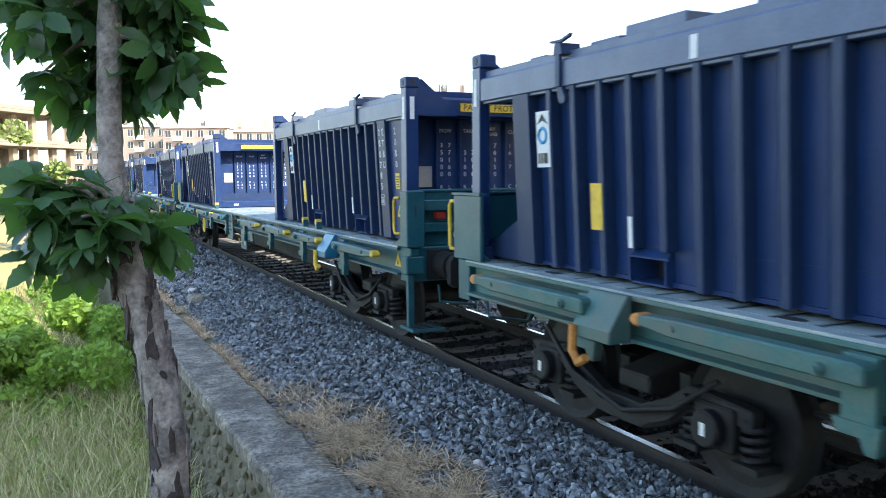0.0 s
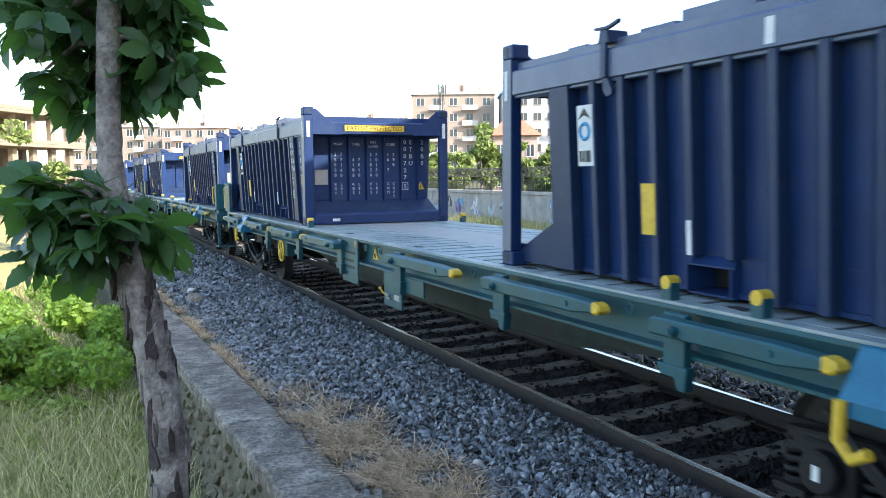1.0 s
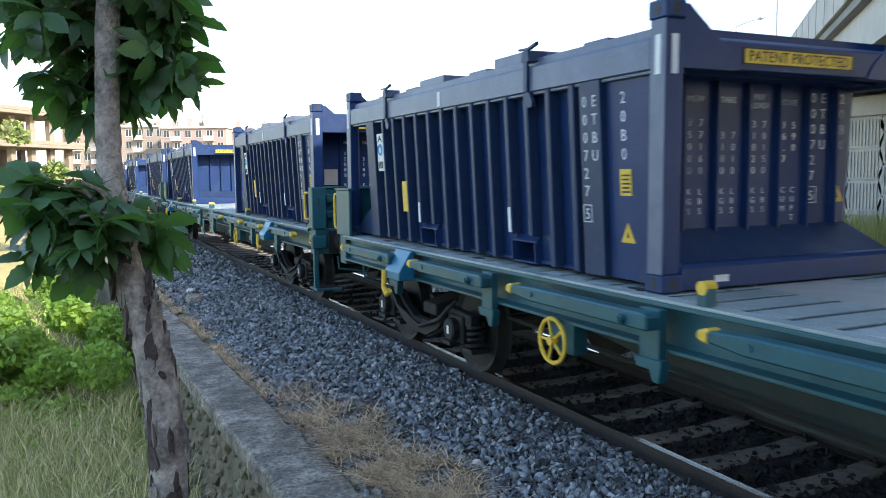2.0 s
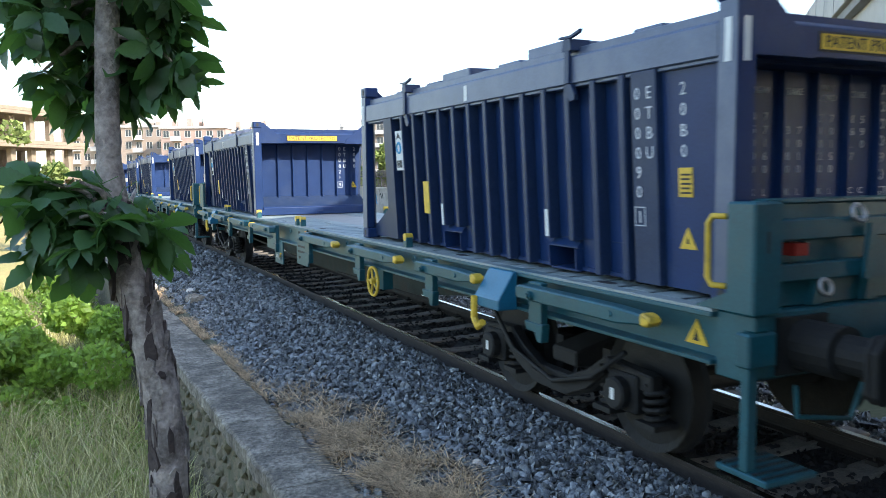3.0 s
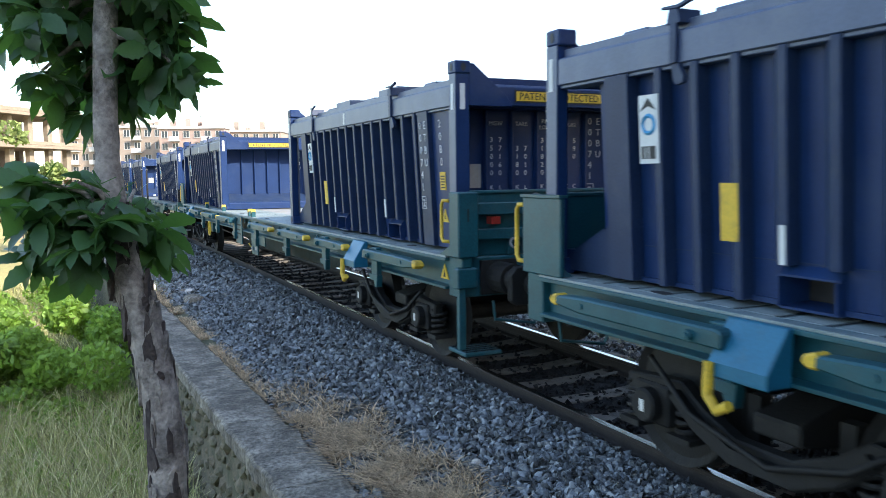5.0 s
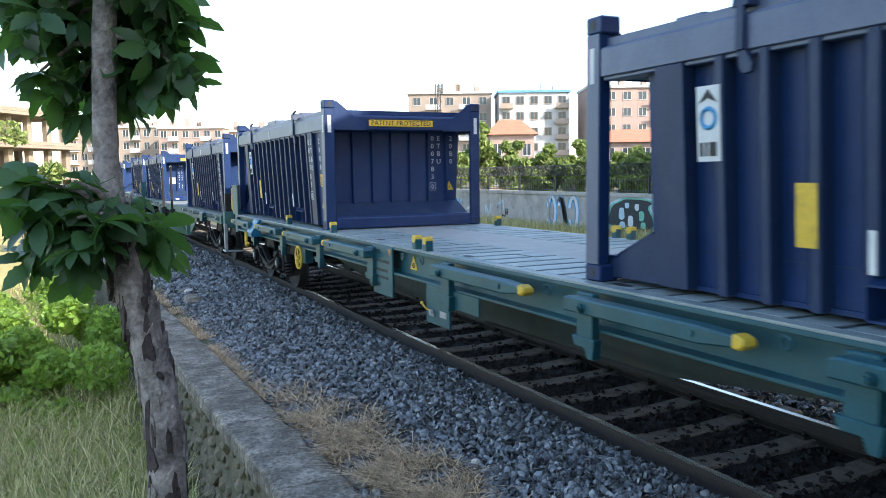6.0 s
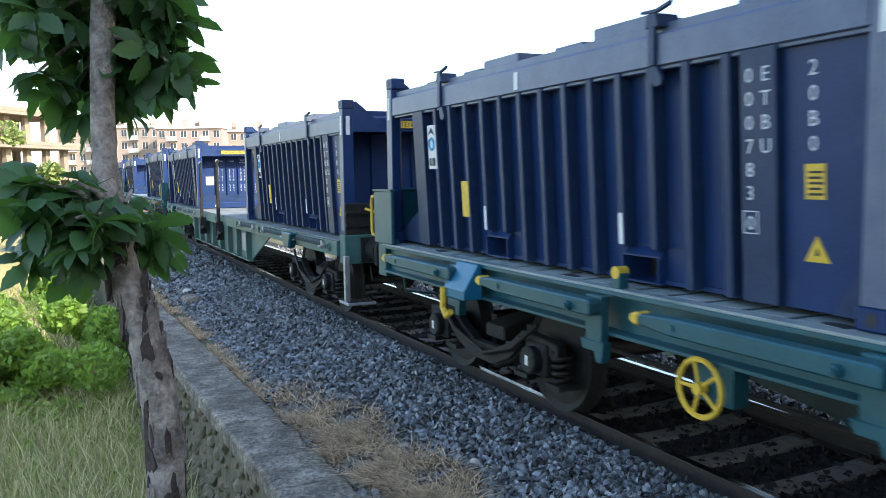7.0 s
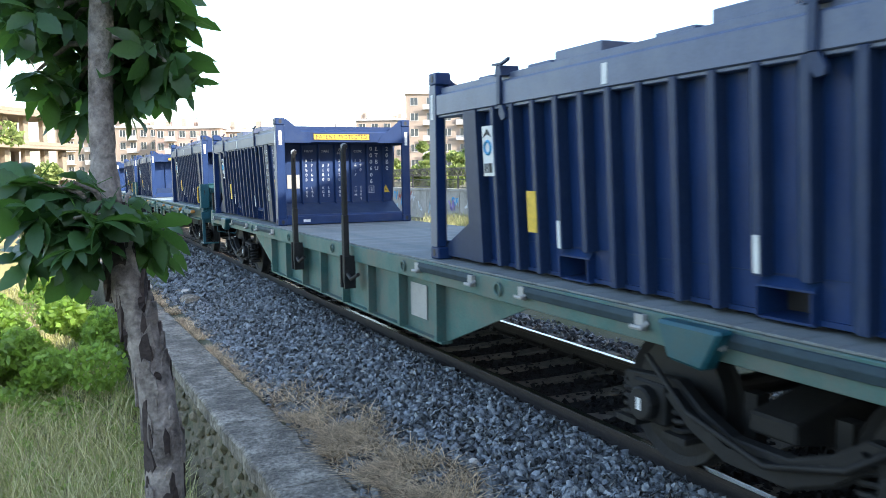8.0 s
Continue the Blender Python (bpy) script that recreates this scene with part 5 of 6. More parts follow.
def bogie_parts(th, cy, wheel_mesh, sets):
    for side in (-1, 1):
        x = side * 1.0
        xo = side * 1.06
        # bow-shaped side frame between the axle boxes
        top = [(-1.18, 0.62), (-0.66, 0.66), (-0.45, 0.52), (-0.2, 0.42), (0.2, 0.42), (0.45, 0.52), (0.66, 0.66), (1.18, 0.62)]
        low = [(1.18, 0.5), (0.72, 0.52), (0.5, 0.36), (0.22, 0.25), (-0.22, 0.25), (-0.5, 0.36), (-0.72, 0.52), (-1.18, 0.5)]
        part("side_frame", shape((prism, [(cy + a, b) for a, b in top + low], "x", min(x, xo) - 0.02, max(x, xo) + 0.02)), IRON, th, "black cast bogie side frame", 0.012)
        part("side_frame_rib", shape((prism, [(cy + a, b - .05) for a, b in top[1:-1]] + [(cy + a, b + .03) for a, b in low[1:-1]], "x", min(xo, xo + side * .06), max(xo, xo + side * .06))), IRON, th)
        for ay in (-0.9, 0.9):
            bx = shape((box, x - 0.11, x + 0.11, cy + ay - 0.16, cy + ay + 0.16, 0.33, 0.6), (tube, [(x + side * .1, cy + ay, 0.46), (x + side * 0.19, cy + ay, 0.46)], 0.115, 14))
            ab = part("axle_box", bx, IRON, th, "black axle box", 0.015)
            part("axle_label", shape((box, min(x + side * .19, x + side * .193), max(x + side * .19, x + side * .193), cy + ay - 0.02, cy + ay + 0.02, 0.42, 0.5)), WHITE, ab)
            for dy in (-0.24, 0.24):
                bm = bmesh.new()
                spring(bm, x, cy + ay + dy, 0.30, 0.56)
                box(bm, x - 0.1, x + 0.1, cy + ay + dy - 0.1, cy + ay + dy + 0.1, 0.26, 0.30)
                part("spring", bm, IRON, th, "black coil spring")
            part("brake_block", shape((box, side * 0.70, side * 0.80, cy + ay * 0.36 - 0.05, cy + ay * 0.36 + 0.05, 0.3, 0.62)), IRON, th)
    part("bolster", shape((prism, [(-0.98, 0.46), (-0.6, 0.40), (0.6, 0.40), (0.98, 0.46), (0.98, 0.58), (0.5, 0.70), (-0.5, 0.70), (-0.98, 0.58)], "y", cy - 0.17, cy + 0.17)), IRON, th, "black bogie bolster", 0.015)
    part("pivot", shape((tube, [(0, cy, 0.70), (0, cy, 0.95)], 0.25, 14)), IRON, th)
    for dy in (-0.52, 0.52):
        part("brake_beam", shape((tube, [(-0.95, cy + dy, 0.40), (0.95, cy + dy, 0.40)], 0.035, 8)), IRON, th)
    part("brake_hose", shape((tube, [(-1.12, cy - 0.95, 0.75), (-1.15, cy - 0.6, 0.5), (-1.15, cy - 0.1, 0.36), (-1.15, cy + 0.5, 0.5), (-1.12, cy + 0.9, 0.78)], 0.02, 7)), IRON, th, smooth=True)
    for ay in (-0.9, 0.9):
        sets.append(part("wheelset", wheel_mesh, IRON, th, "dark steel wheels on an axle", at=pose(0, cy + ay, 0.46)))


WHEELS = wheelset()


def wagon_ends(th, paint, tall):
    for s in (-1, 1):
        y = s * 9.27
        part("headstock", shape((box, -1.28, 1.28, min(y, y - s * .22), max(y, y - s * .22), 0.84, 1.214)), paint, th, "", 0.01)
        for x in (-0.875, 0.875):
            b = part("buffer", shape((tube, [(x, y, 1.02), (x, y + s * .30, 1.02)], 0.145, 18), (tube, [(x, y + s * .30, 1.02), (x, y + s * .56, 1.02)], 0.105, 16), (box, x - .19, x + .19, min(y, y + s * .03), max(y, y + s * .03), 0.86, 1.18)), IRON, th, "black buffer housing")
            head = [(x + a_, 1.02 + b_) for a_, b_ in ((-.22, -.14), (-.16, -.18), (.16, -.18), (.22, -.14), (.225, .09), (.17, .16), (-.17, .16), (-.225, .09))]
            part("buffer_head", shape((prism, head, "y", *sorted((y + s * .56, y + s * .598)))), IRON, b, "black buffer head", 0.012)
        part("coupling_hook", shape((tube, [(0, y, 1.02), (0, y + s * .25, 1.02), (0, y + s * .35, 0.95), (0, y + s * .45, 0.99)], 0.045, 8), (ring, (0, y + s * .46, 0.9), (1, 0, 0), (0, 0, 1), 0.13, 0.025, 14, 6)), IRON, th, "black screw coupling")
        part("air_hose", shape((tube, [(-0.3, y, 0.9), (-0.32, y + s * .15, 0.7), (-0.3, y + s * .35, 0.55), (-0.2, y + s * .5, 0.62)], 0.025, 8)), IRON, th, "black brake hose", smooth=True)
        for x in (-1, 1):
            part("shunter_handle", shape((tube, [(x * .95, y + s * .05, 0.8), (x * .93, y + s * .05, 0.62), (x * .5, y + s * .05, 0.55), (x * .4, y + s * .05, 0.75)], 0.015, 7)), paint if tall else IRON, th)
            if s > 0:
                continue
            part("step_leg", shape((box, x * 1.27 - .035, x * 1.27 + .035, y + s * .02 - .03, y + s * .02 + .03, 0.36, 0.95)), paint if tall else STEEL_GREY, th, "", 0.006)
            tread = part("step", shape((box, x * 1.13 - .19, x * 1.13 + .19, min(y + s * .2, y - s * .16), max(y + s * .2, y - s * .16), 0.325, 0.36)), paint if tall else STEEL_GREY, th, "grated foot step", 0.006)
            for k in range(5):
                part("tread_bar", shape((box, x * 1.13 - .17, x * 1.13 + .17, y + s * (.16 - .07 * k) - .008, y + s * (.16 - .07 * k) + .008, 0.3605, 0.368)), IRON, tread)
        if tall:
            inner = y - s * .10
            part("bulkhead", shape((box, -1.1, 1.1, inner - .02, inner + .02, 1.216, 1.80)), paint, th, "painted steel end board", 0.006)
            for z0, z1 in ((1.60, 1.715), (1.37, 1.47)):
                part("bulkhead_beam", shape((box, -1.09, 1.09, *sorted((inner + s * .021, inner + s * .10)), z0, z1)), paint, th, "", 0.008)
            part("bulkhead_rail", shape((box, -1.1, 1.1, inner - .045, inner + .045, 1.801, 1.83)), paint, th, "", 0.006)
            for x in (-0.7, -0.25, 0.25, 0.7):
                part("bulkhead_rib", shape((prism, [(x - .05, 1.22), (x + .05, 1.22), (x + .02, 1.365), (x - .02, 1.365)], "y", *sorted((inner + s * .021, inner + s * .07)))), paint, th)
            for x in (-1, 1):
                if s < 0:
                    post = part("bulkhead_post", shape((box, *sorted((x * 1.12, x * 1.33)), y - s * .02 - .11, y - s * .02 + .09, 1.216, 1.82), (box, *sorted((x * 1.17, x * 1.28)), y + s * .01 - .05, y + s * .01 + .05, 1.12, 1.216), (box, *sorted((x * 1.12, x * 1.33)), y + s * .02 - .05, y + s * .02 + .05, 0.93, 1.12)), paint, th, "painted corner post", 0.012)
                    words("1", 0.17, Matrix.Translation((x * 1.23, y - s * .02 - .1125, 1.6)) @ FACE_END, SPRAY_BLACK, post)
                    part("handle", shape((tube, [(x * 1.325, y + .11, 1.36), (x * 1.35, y + .19, 1.36), (x * 1.35, y + .22, 1.40), (x * 1.35, y + .22, 1.70), (x * 1.35, y + .19, 1.74), (x * 1.325, y + .11, 1.74)], 0.017, 8)), YELLOW, th, "yellow grab handle", smooth=True)
                    part("fillet", shape((prism, [(y + .10, 1.222), (y + .36, 1.222), (y + .10, 1.33)], "x", x * 1.27 - .04, x * 1.27 + .04)), paint, th)
                    part("gusset", shape((prism, [(x * .42, 1.36), (x * .12, 1.36), (x * .38, 1.68)], "y", y - .05, y - .02)), paint, th)
                else:
                    part("bulkhead_wing", shape((box, *sorted((x * 1.285, x * 1.325)), y - .52, y, 1.22, 1.80)), paint, th, "painted side wing of the end board", 0.008)
                    part("wing_rail", shape((box, *sorted((x * 1.26, x * 1.335)), y - .52, y + .02, 1.80, 1.822)), paint, th)
                    part("fillet", shape((prism, [(y, 1.225), (y - .5, 1.225), (y - .3, 1.30), (y, 1.33)], "x", *sorted((x * 1.2, x * 1.284)))), paint, th)
                    part("handle", shape((tube, [(x * 1.31, y, 1.30), (x * 1.31, y + .08, 1.30), (x * 1.31, y + .11, 1.34), (x * 1.31, y + .11, 1.70), (x * 1.31, y + .08, 1.74), (x * 1.31, y, 1.74)], 0.018, 8)), YELLOW, th, "yellow grab handle", smooth=True)
                part("lamp_bracket", shape((box, x * 0.9 - .05, x * .9 + .05, *sorted((inner + s * .022, inner + s * .12)), 1.515, 1.585)), RED, th, "red tail lamp bracket")
                part("tie_ring", shape((ring, (x * .45, inner + s * .12, 1.74), (1, 0, 0), (0, 0.3, 0.95), 0.05, 0.014, 14, 6)), STEEL_GREY, th, "steel tie ring")
                part("tie_ring", shape((ring, (x * .7, inner + s * .12, 1.33), (1, 0, 0), (0, 0.3, 0.95), 0.045, 0.013, 14, 6)), STEEL_GREY, th, "steel tie ring")
            if s < 0:
                sg = part("warning_sign", shape((prism, [(y + .34, 0.97), (y + .52, 0.97), (y + .43, 1.12)], "x", -1.224, -1.2155)), YELLOW, th, "yellow warning triangle")
                part("symbol", shape((prism, [(y + .405, 0.99), (y + .455, 0.99), (y + .43, 1.06)], "x", -1.2265, -1.2245)), BLACK, sg)


def side_arm(th, paint, y0, y1, tip, material_tip):
    """A folding stop bar along the side sill: a channel on two hinges, with a painted nose."""
    a, b = min(y0, y1), max(y0, y1)
    e, h = (a, b) if tip < 0 else (b, a)
    side = [(h, 1.045), (h, 1.135), (h + tip * .04, 1.15), (e - tip * .32, 1.15), (e - tip * .02, 1.135), (e - tip * .02, 1.075), (e - tip * .30, 1.045)]
    body = part("stop_bar", shape((prism, side, "x", EDGE - 0.17, EDGE - 0.06)), paint, th, "folding painted stop bar", 0.012)
    part("nose", shape((prism, [(e + tip * .035, 1.085), (e + tip * .04, 1.11), (e + tip * .02, 1.132), (e - tip * .02, 1.146), (e - tip * .055, 1.148), (e - tip * .055, 1.066), (e, 1.066)], "x", EDGE - 0.174, EDGE - 0.07)), material_tip, body, "yellow nose", 0.014)
    part("pin", shape((tube, [(EDGE - 0.20, h + tip * .22, 1.09), (EDGE - 0.03, h + tip * .22, 1.09)], 0.032, 10), (tube, [(EDGE - 0.215, h + tip * .22, 1.09), (EDGE - 0.20, h + tip * .22, 1.09)], 0.018, 8)), paint, body)
    part("pin", shape((tube, [(EDGE - 0.18, e - tip * .34, 1.10), (EDGE - 0.04, e - tip * .34, 1.10)], 0.02, 8)), paint, body)
    part("hinge", shape((box, EDGE - 0.06, EDGE, h + tip * .1 - .09, h + tip * .1 + .09, 0.84, 1.165)), paint, body, "", 0.006)
    part("hinge_plate", shape((prism, [(h + tip * .1 - .13, 0.86), (h + tip * .1 + .13, 0.86), (h + tip * .1 + .10, 0.79), (h + tip * .1 - .02, 0.79), (h + tip * .1 - .05, 0.72), (h + tip * .1 - .11, 0.72)], "x", EDGE - 0.075, EDGE - 0.005)), paint, body, "", 0.006)


def flat_wagon(paint, style, flip=1):
    th = new("flat_wagon")
    tagged(th, {"teal": "teal painted four-axle container flat wagon with yellow fittings", "green": "faded green four-axle container flat wagon"}[style], "railway wagon", "wagons of the train")
    sets = []
    # sills and deck
    for s in (-1, 1):
        part("side_sill", shape((prism, [(s * 1.32, 0.9), (s * 1.32, 0.925), (s * 1.215, 0.925), (s * 1.215, 1.17), (s * 1.32, 1.17), (s * 1.32, 1.2), (s * 1.18, 1.2), (s * 1.18, 0.9)], "y", -9.05, 9.05)), paint, th, "painted steel side sill", 0.004)
        part("centre_sill", shape((prism, [(-7, 0.9), (7, 0.9), (4.4, 0.62), (2.8, 0.42), (-2.8, 0.42), (-4.4, 0.62)], "x", s * 0.55 - 0.02, s * 0.55 + 0.02)), UNDER, th, "deep belly girder, its grimy paint darkened for shade")
    part("deck", shape((box, -1.21, 1.21, -9.05, 9.05, 1.2, 1.211)), DECK_GAP, th, "dark deck frame")
    for s in (-1, 1):
        part("deck_edge", shape((box, s * 1.264 - .052, s * 1.264 + .052, -9.05, 9.05, 1.2, 1.2195)), DECK, th, "worn blue-grey steel edge", 0.003)
    part("deck_middle", shape((box, -0.43, 0.43, -9.0, 9.0, 1.2125, 1.218)), GREY_PLATE, th, "smooth grey middle strip")
    plate = finish(shape((box, -0.385, 0.385, -0.122, 0.122, 0, 0.0085)), 0.003)
    short = finish(shape((box, -0.385, 0.12, -0.122, 0.122, 0, 0.0085), (box, 0.16, 0.385, -0.122, 0.16, 0, 0.0085)), 0.003)
    # black ovals on the deck paint the dark of the lashing slots
    slot = finish(shape((prism, [(0.10 * math.cos(t), 0.045 * math.sin(t)) for t in (k * math.tau / 10 for k in range(10))], "z", 0, 0.002)))
    for k in range(60):
        y = -8.85 + 0.3 * k
        for s in (-1, 1):
            part("deck_plank", short if (k * 7) % 5 == 0 else plate, DECK, th, at=pose(s * 0.82, y, 1.2112, 0, 0, 0))
    for k in range(8):
        for s in (-1, 1):
            part("lashing_slot", slot, BLACK, th, at=pose(s * 1.16, -7.9 + 2.25 * k, 1.2202, 0, 0, 90))
    for cy in (-7.1, 7.1):
        bogie_parts(th, cy, WHEELS, sets)
    wagon_ends(th, TEAL, True)
    tip = YELLOW if style == "teal" else ORANGE
    for s in (-1, 1):
        for y0, y1, t in ((2.43, 0.82, 1), (-0.97, -2.62, -1), (4.5, 2.88, 1), (-3.17, -4.75, -1), (6.48, 4.94, 1), (-5.26, -6.5, -1), (8.6, 7.02, 1), (-7.2, -8.7, -1)):
            if s < 0:
                side_arm(th, paint, y0, y1, t, tip)
        for y in (6.9, -6.75):
            br = part("bracket", shape((prism, [(s * 1.322, 1.205), (s * 1.36, 1.205), (s * 1.50, 0.98), (s * 1.50, 0.90), (s * 1.322, 0.90)], "y", y - .2, y + .2)), BRACKET if style == "teal" else paint, th, "wedge-shaped blue bracket", 0.008)
            part("hook", shape((tube, [(s * 1.515, y + .17, 0.98), (s * 1.52, y + .17, 0.80), (s * 1.52, y + .10, 0.73), (s * 1.52, y + .02, 0.78)], 0.03, 8)), tip, br, "yellow hook")
        part("writing_board", shape((box, s * 1.325 - .012, s * 1.325 + .012, *sorted((0.33 * flip, 0.92 * flip)), 0.64, 1.19)), paint, th, "painted plate with white lettering", 0.004)
        part("valve_board", shape((box, s * 1.325 - .012, s * 1.325 + .012, *sorted((-1.08 * flip, -0.56 * flip)), 0.53, 0.905)), paint, th, "painted plate with brake valves", 0.004)
        part("side_plate", shape((box, s * 1.325 - .010, s * 1.325 + .010, *sorted((-1.66 * flip, -1.085 * flip)), 0.74, 0.905)), paint, th, "", 0.004)
        wy = 4.07 if flip > 0 else -3.75
        wh = part("brake_wheel", shape((ring, (s * 1.36, wy, 0.76), (0, 1, 0), (0, 0, 1), 0.165, 0.017, 22, 6), *[(tube, [(s * 1.36, wy, 0.76), (s * 1.36, wy + .16 * math.cos(k * math.tau / 5), 0.76 + .16 * math.sin(k * math.tau / 5))], 0.012, 6) for k in range(5)], (tube, [(s * 1.33, wy, 0.76), (s * 1.39, wy, 0.76)], 0.035, 10)), YELLOW if style == "teal" else paint, th, "yellow hand brake wheel")
        part("brake_wheel_bracket", shape((box, s * 1.25 - .06, s * 1.25 + .06, wy - .2, wy + .1, 0.68, 0.9)), paint, th)
        if style == "teal":
            sg = part("warning_sign", shape((prism, [(-0.09 * flip, 0.98), (0.09 * flip, 0.98), (0.0, 1.13)], "x", s * 1.219 - .006, s * 1.219 + .006)), YELLOW, th, "yellow warning triangle")
            part("symbol", shape((ring, (s * 1.226, 0.0, 1.025), (0, 1, 0), (0, 0, 1), 0.024, 0.007, 10, 4)), BLACK, sg)
    part("air_tank", shape((tube, [(-0.3, 2.9, 0.62), (-0.3, 2.95, 0.62), (-0.3, 3.85, 0.62), (-0.3, 3.9, 0.62)], [0.12, 0.2, 0.2, 0.12], 18)), paint, th, "painted air tank")
    part("brake_rod", shape((tube, [(-0.9, -6.2, 0.6), (-0.9, -1.0, 0.55)], 0.02, 6), (tube, [(-0.75, 1.0, 0.5), (-0.75, 6.0, 0.62)], 0.02, 6)), IRON, th)
    def fy(y):
        return y * flip

    part("valve", shape((tube, [(-1.338, fy(-0.72), 0.65), (-1.375, fy(-0.72), 0.65)], 0.028, 10), (box, -1.36, -1.338, fy(-0.72) - .05, fy(-0.72) + .05, 0.605, 0.64)), GREY_PLATE, th, "pale valve body", 0.008)
    part("valve_lever", shape((tube, [(-1.345, fy(-0.66), 0.655), (-1.37, fy(-0.62), 0.67), (-1.375, fy(-0.55), 0.71)], 0.009, 6), (tube, [(-1.375, fy(-0.55), 0.71), (-1.377, fy(-0.535), 0.72)], 0.018, 8)), YELLOW, th, "yellow brake lever")
    part("data_plate", shape((box, -1.342, -1.3372, fy(-0.95) - .07, fy(-0.95) + .07, 0.62, 0.68)), GREY_PLATE, th)
    # the lettering on the plate; numbers and operator as bars
    mid = fy(0.625)
    words("RIV", 0.075, Matrix.Translation((-1.3385, mid + 0.12, 1.12)) @ FACE_SIDE, SPRAY_BLACK, th)
    words("Sgss", 0.075, Matrix.Translation((-1.3385, mid + 0.13, 0.76)) @ FACE_SIDE, SPRAY_BLACK, th)
    for z, ln in ((1.02, 0.46), (0.92, 0.40), (0.84, 0.42)):
        for k in range(4):
            part("lettering_bar", shape((box, -1.339, -1.3372, mid + 0.23 - (k + 0.88) * ln / 4, mid + 0.23 - k * ln / 4, z - .016, z + .016)), SPRAY_BLACK, th)
    part("placard", shape((prism, [(mid - .26, 1.17), (mid - .18, 1.17), (mid - .22, 1.09)], "x", -1.3395, -1.3372)), ORANGE, th)
    for y in (-0.45, 0.05, -4.9, 5.0, 3.0, -2.75):
        part("tie_eye", shape((ring, (-1.33, y, 1.12), (0, 1, 0), (0, 0, 1), 0.035, 0.009, 12, 6)), paint, th)
    return th, sets


def staked_wagon(paint):
    """The faded wagon with a deep side girder, folded stakes and a plank deck."""
    th = new("flat_wagon")
    tagged(th, "faded green flat wagon with deep girder, plank deck and stakes", "railway wagon", "wagons of the train")
    sets = []
    for s in (-1, 1):
        part("side_sill", shape((prism, [(s * 1.32, 0.93), (s * 1.32, 1.125), (s * 1.2, 1.125), (s * 1.2, 0.93)], "y", -9.05, 9.05)), paint, th, "faded green side sill", 0.006)
        part("belly_girder", shape((prism, [(-4.95, 0.928), (4.95, 0.928), (3.4, 0.36), (-3.4, 0.36)], "x", s * 1.2 - 0.012, s * 1.2 + 0.012)), paint, th, "deep faded green girder")
        part("belly_flange", shape((box, s * 1.22 - 0.06, s * 1.22 + 0.06, -3.4, 3.4, 0.335, 0.36)), paint, th)
        for k in range(8):
            part("stiffener", shape((box, s * 1.26 - .05, s * 1.26 + .05, -3.36 + k * 0.94, -3.30 + k * 0.94, 0.36, 0.928)), paint, th)
        for y in (1.34, -0.95):
            if s < 0:
                st = part("stake", shape((box, s * 1.40 - .035, s * 1.40 + .035, y - .045, y + .045, 0.72, 1.5), (tube, [(s * 1.40, y, 1.5), (s * 1.40, y, 2.26), (s * 1.39, y, 2.32), (s * 1.36, y, 2.35)], [0.04, 0.034, 0.036, 0.03], 8)), IRON, th, "dark steel side stake", 0.006)
                part("stake_head", shape((ring, (s * 1.39, y, 2.33), (1, 0, 0), (0, 0, 1), 0.03, 0.014, 12, 6)), STEEL_GREY, st)
                part("stake_pocket", shape((box, s * 1.38 - .07, s * 1.38 + .07, y - .09, y - .05, 0.6, 1.0), (box, s * 1.38 - .07, s * 1.38 + .07, y + .05, y + .09, 0.6, 1.0), (box, s * 1.36 - .07, s * 1.36 + .0, y - .09, y + .09, 0.66, 0.74)), IRON, st)
                part("stake_latch", shape((tube, [(s * 1.42, y - .12, 0.78), (s * 1.44, y - .3, 0.74), (s * 1.42, y - .5, 0.82)], 0.022, 7)), IRON, st)
        for y0, y1 in ((-3.0, -4.15), (-5.0, -6.4), (-7.05, -8.5), (3.0, 4.15), (5.0, 6.4), (7.05, 8.5)):
            flap = part("side_flap", shape((prism, [(s * 1.322, 1.02), (s * 1.345, 1.02), (s * 1.36, 1.07), (s * 1.345, 1.105), (s * 1.322, 1.105)], "y", *sorted((y0, y1)))), DECK_GAP, th, "dark folded side flap", 0.004)
            for y in (y0, y1):
                part("flap_hinge", shape((tube, [(s * 1.33, y - .05, 1.05), (s * 1.38, y - .05, 1.02), (s * 1.38, y + .05, 1.02)], 0.016, 7), (box, *sorted((s * 1.322, s * 1.36)), y - .04, y + .04, 1.0, 1.10)), GREY_PLATE, flap)
        for y in (-8.75, -6.75, -4.6, -2.6, -0.2, 2.0, 4.6, 6.9):
            part("tie_eye", shape((ring, (s * 1.335, y, 1.03), (0, 1, 0), (0, 0, 1), 0.05, 0.011, 14, 6)), paint, th)
        part("sign_plate", shape((box, s * 1.222 - .004, s * 1.222 + .004, -2.95, -2.55, 0.5, 0.85)), GREY_PLATE, th, "pale rusty blank plate")
        for y in (6.9, -6.9):
            part("bracket", shape((prism, [(y - .26, 1.12), (y + .26, 1.12), (y + .16, 0.90), (y - .12, 0.88)], "x", s * 1.32 - 0.12 * (s < 0), s * 1.32 + 0.12 * (s > 0))), TEAL, th, "teal painted bracket", 0.02)
    plank = finish(shape((box, -1.3, 1.3, -0.105, 0.105, 0, 0.016)), 0.003)
    part("deck_frame", shape((box, -1.29, 1.29, -9.05, 9.05, 1.08, 1.126)), IRON, th)
    for k in range(83):
        part("deck_plank", plank, PLANK, th, at=pose(0, -8.95 + 0.218 * k, 1.1265))
    for cy in (-7.1, 7.1):
        bogie_parts(th, cy, WHEELS, sets)
    wagon_ends(th, paint, False)
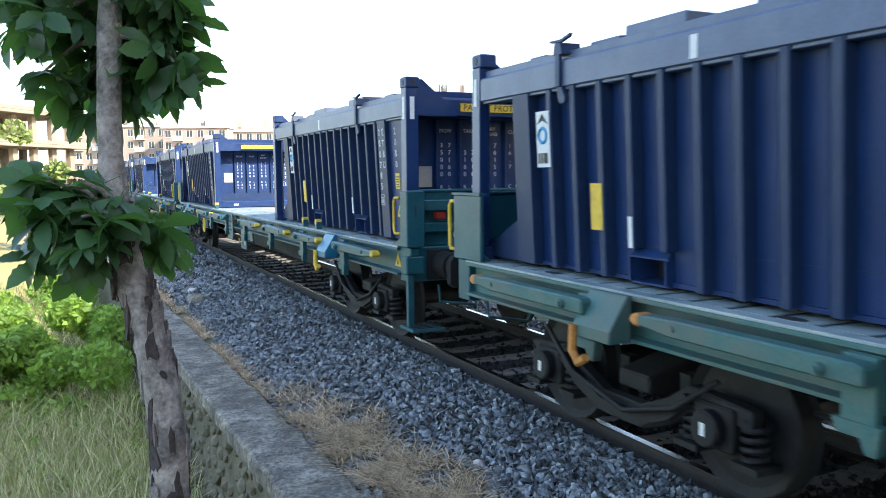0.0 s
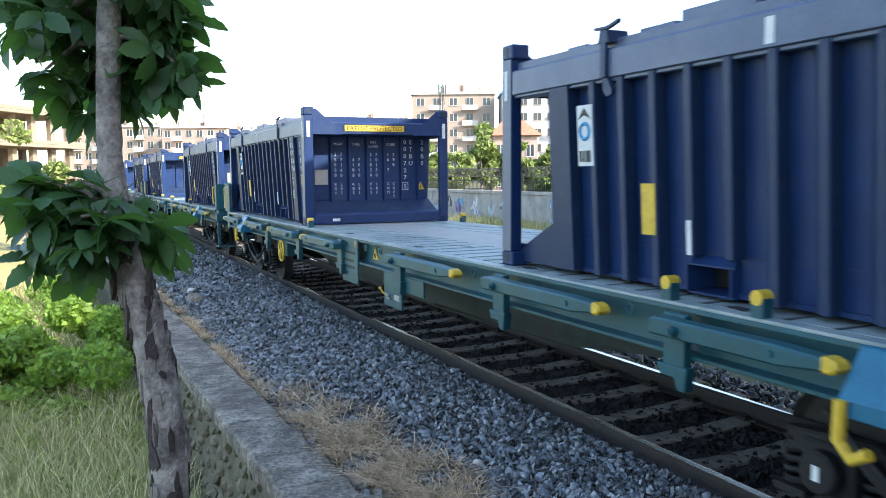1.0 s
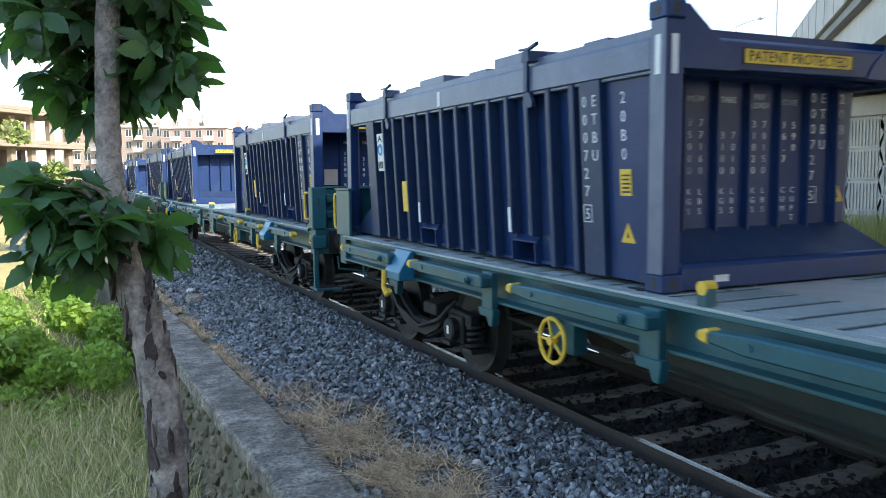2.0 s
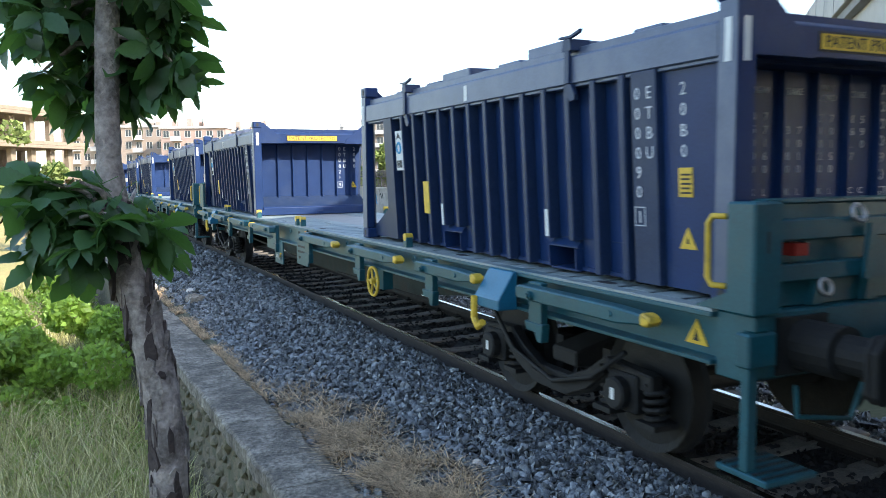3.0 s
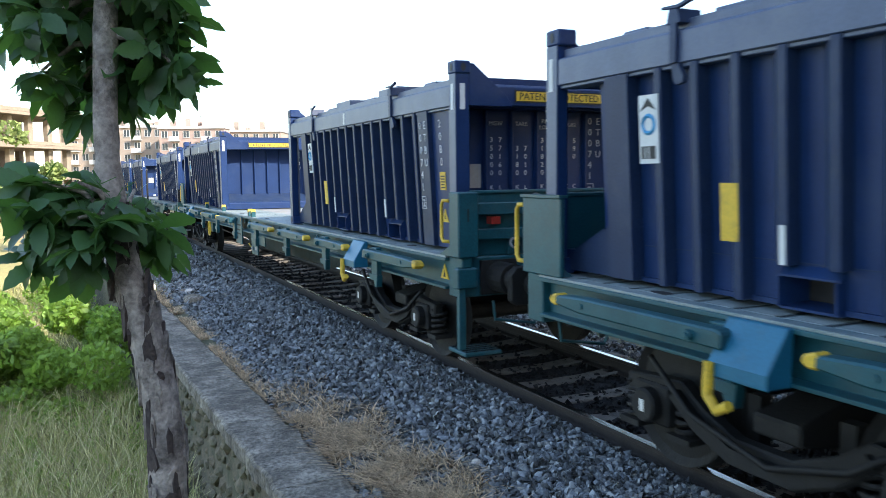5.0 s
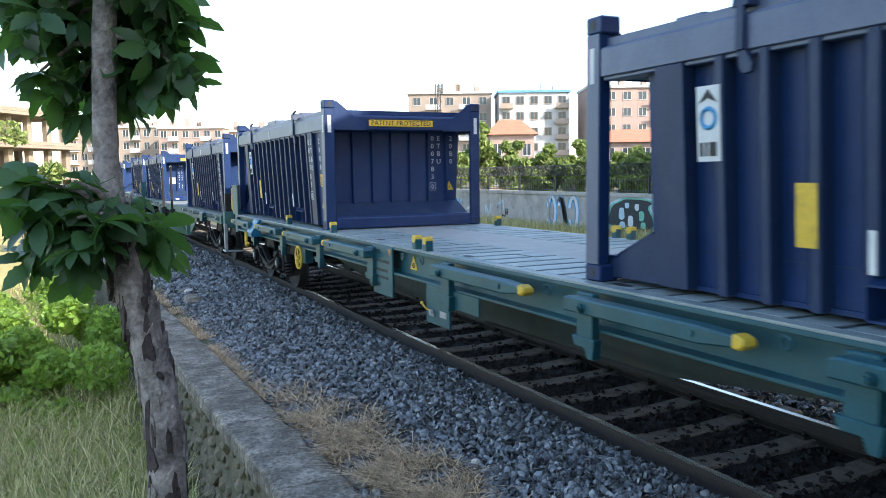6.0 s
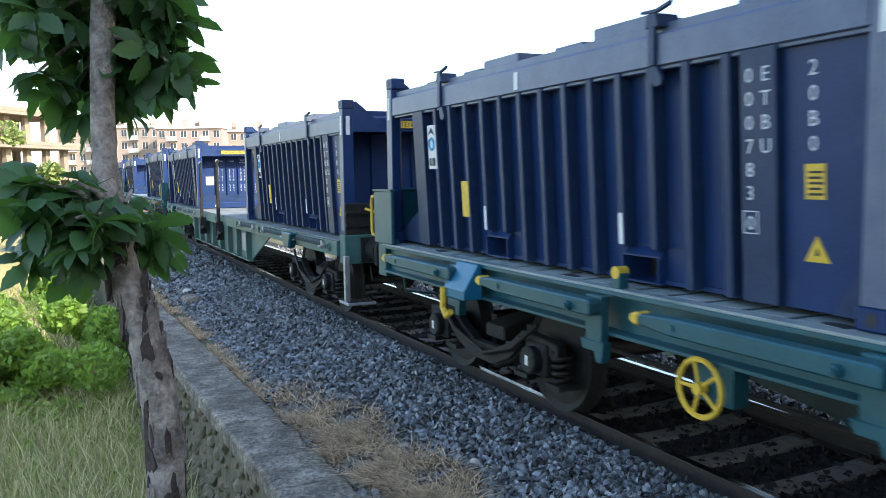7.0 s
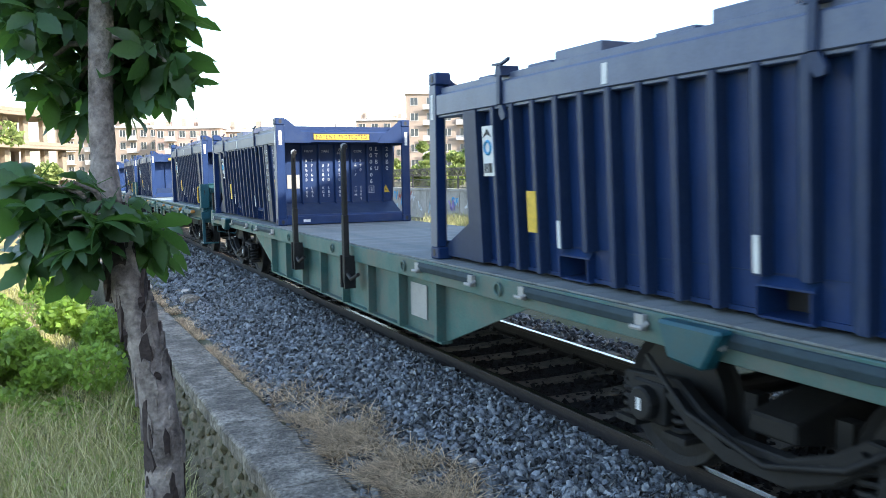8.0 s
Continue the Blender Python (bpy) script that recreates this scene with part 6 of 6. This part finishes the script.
    for s in (-1, 1):
        y = s * 9.2
        ef = part("end_flap", shape((box, -1.25, 1.25, y - .03, y + .03, 1.215, 1.62)), IRON, th, "dark folding end flap", 0.008)
        for z in (1.34, 1.50):
            part("flap_beam", shape((box, -1.25, 1.25, *sorted((y + s * .031, y + s * .06)), z - .02, z + .02)), IRON, ef)
        part("grab_rail", shape((tube, [(-1.0, y + s * .1, 1.55), (-0.9, y + s * .32, 1.5), (-0.9, y + s * .34, 1.3), (-0.75, y + s * .1, 1.1)], 0.018, 8)), YELLOW if s < 0 else IRON, th, "bent grab rail")
    return th, sets


TRAIN = []          # (thing, its place along the train, height, wheelsets)
PITCH, FIRST = 19.74, -2.95
teal, teal_sets = flat_wagon(TEAL, "teal")
teal_turned, turned_sets = flat_wagon(TEAL, "teal", -1)
green, green_sets = flat_wagon(GREEN, "green")
staked, staked_sets = staked_wagon(GREEN)
boxed = container()
stock = [green, teal, teal_turned, teal, staked, green, green, green]
numbers = ["0008124", "0007850", "0007275", "0000901", "0008219", "0007412", "0007830", "0008380", "0006063"]
weights = [1, 1, 1, 1, 0, 1, 0, 0, 1]
used, boxes_used = set(), 0
for i, kind_ in enumerate(stock):
    u = FIRST + PITCH * i
    if kind_.name in used:
        w = copy_thing(kind_, pose(TRACK, u, 0))
    else:
        w = kind_
        used.add(kind_.name)
        w.matrix_basis = pose(TRACK, u, 0)
    TRAIN.append((w, u, 0.0, [o for o in w.children if o.name.startswith("wheelset")]))
    for s in (-1, 1):
        k = 2 * i + (s > 0) - 1
        if k >= 0:
            z = 1.146 if kind_ is staked else 1.224
            c = copy_thing(boxed, pose(TRACK, u + s * 6.08, z)) if k < 14 else boxed
            TRAIN.append((c, u + s * 6.08, z, [k]))
boxed.matrix_basis = pose(TRACK, TRAIN[-1][1], 1.224)
for ob, u, z, extra in TRAIN:
    if z and extra[0] < len(numbers):
        mark(ob, numbers[extra[0]], weights[extra[0]])

# yellow-capped stops standing along the edges of the teal decks
block_mesh = finish(shape((box, -.04, .04, -.045, .045, 0, 0.115)), 0.008)
cap_mesh = finish(shape((tube, [(-.041, 0, 0.112), (.041, 0, 0.112)], 0.042, 14)))
STOPS = {1: (-5.2, -5.9, 2.62), 2: (-0.2, -0.47, 5.55, 5.8, -4.6, 2.55), 3: (-0.2, -0.47, 2.6, 4.9)}
for i, (ob, u, z, extra) in enumerate([t for t in TRAIN if not t[2]]):
    for y in STOPS.get(i, ()):
        for s in (-1, 1):
            st = part("deck_stop", block_mesh, TEAL, ob, "", at=pose(s * 1.27, y, 1.213))
            part("stop_cap", cap_mesh, YELLOW, st, "yellow cap")


def motions():
    fine = [k / 15 for k in range(121)]
    for ob, u, z, extra in TRAIN:
        walk(ob, [(t, pose(TRACK, u - d, z)) for t, d in TRAVEL])
        if not z:
            for w in extra:
                at = w.matrix_basis.translation.copy()
                walk(w, [(t, Matrix.Translation(at) @ Matrix.Rotation(gone(t) / 0.46, 4, "X")) for t in fine])


motions()
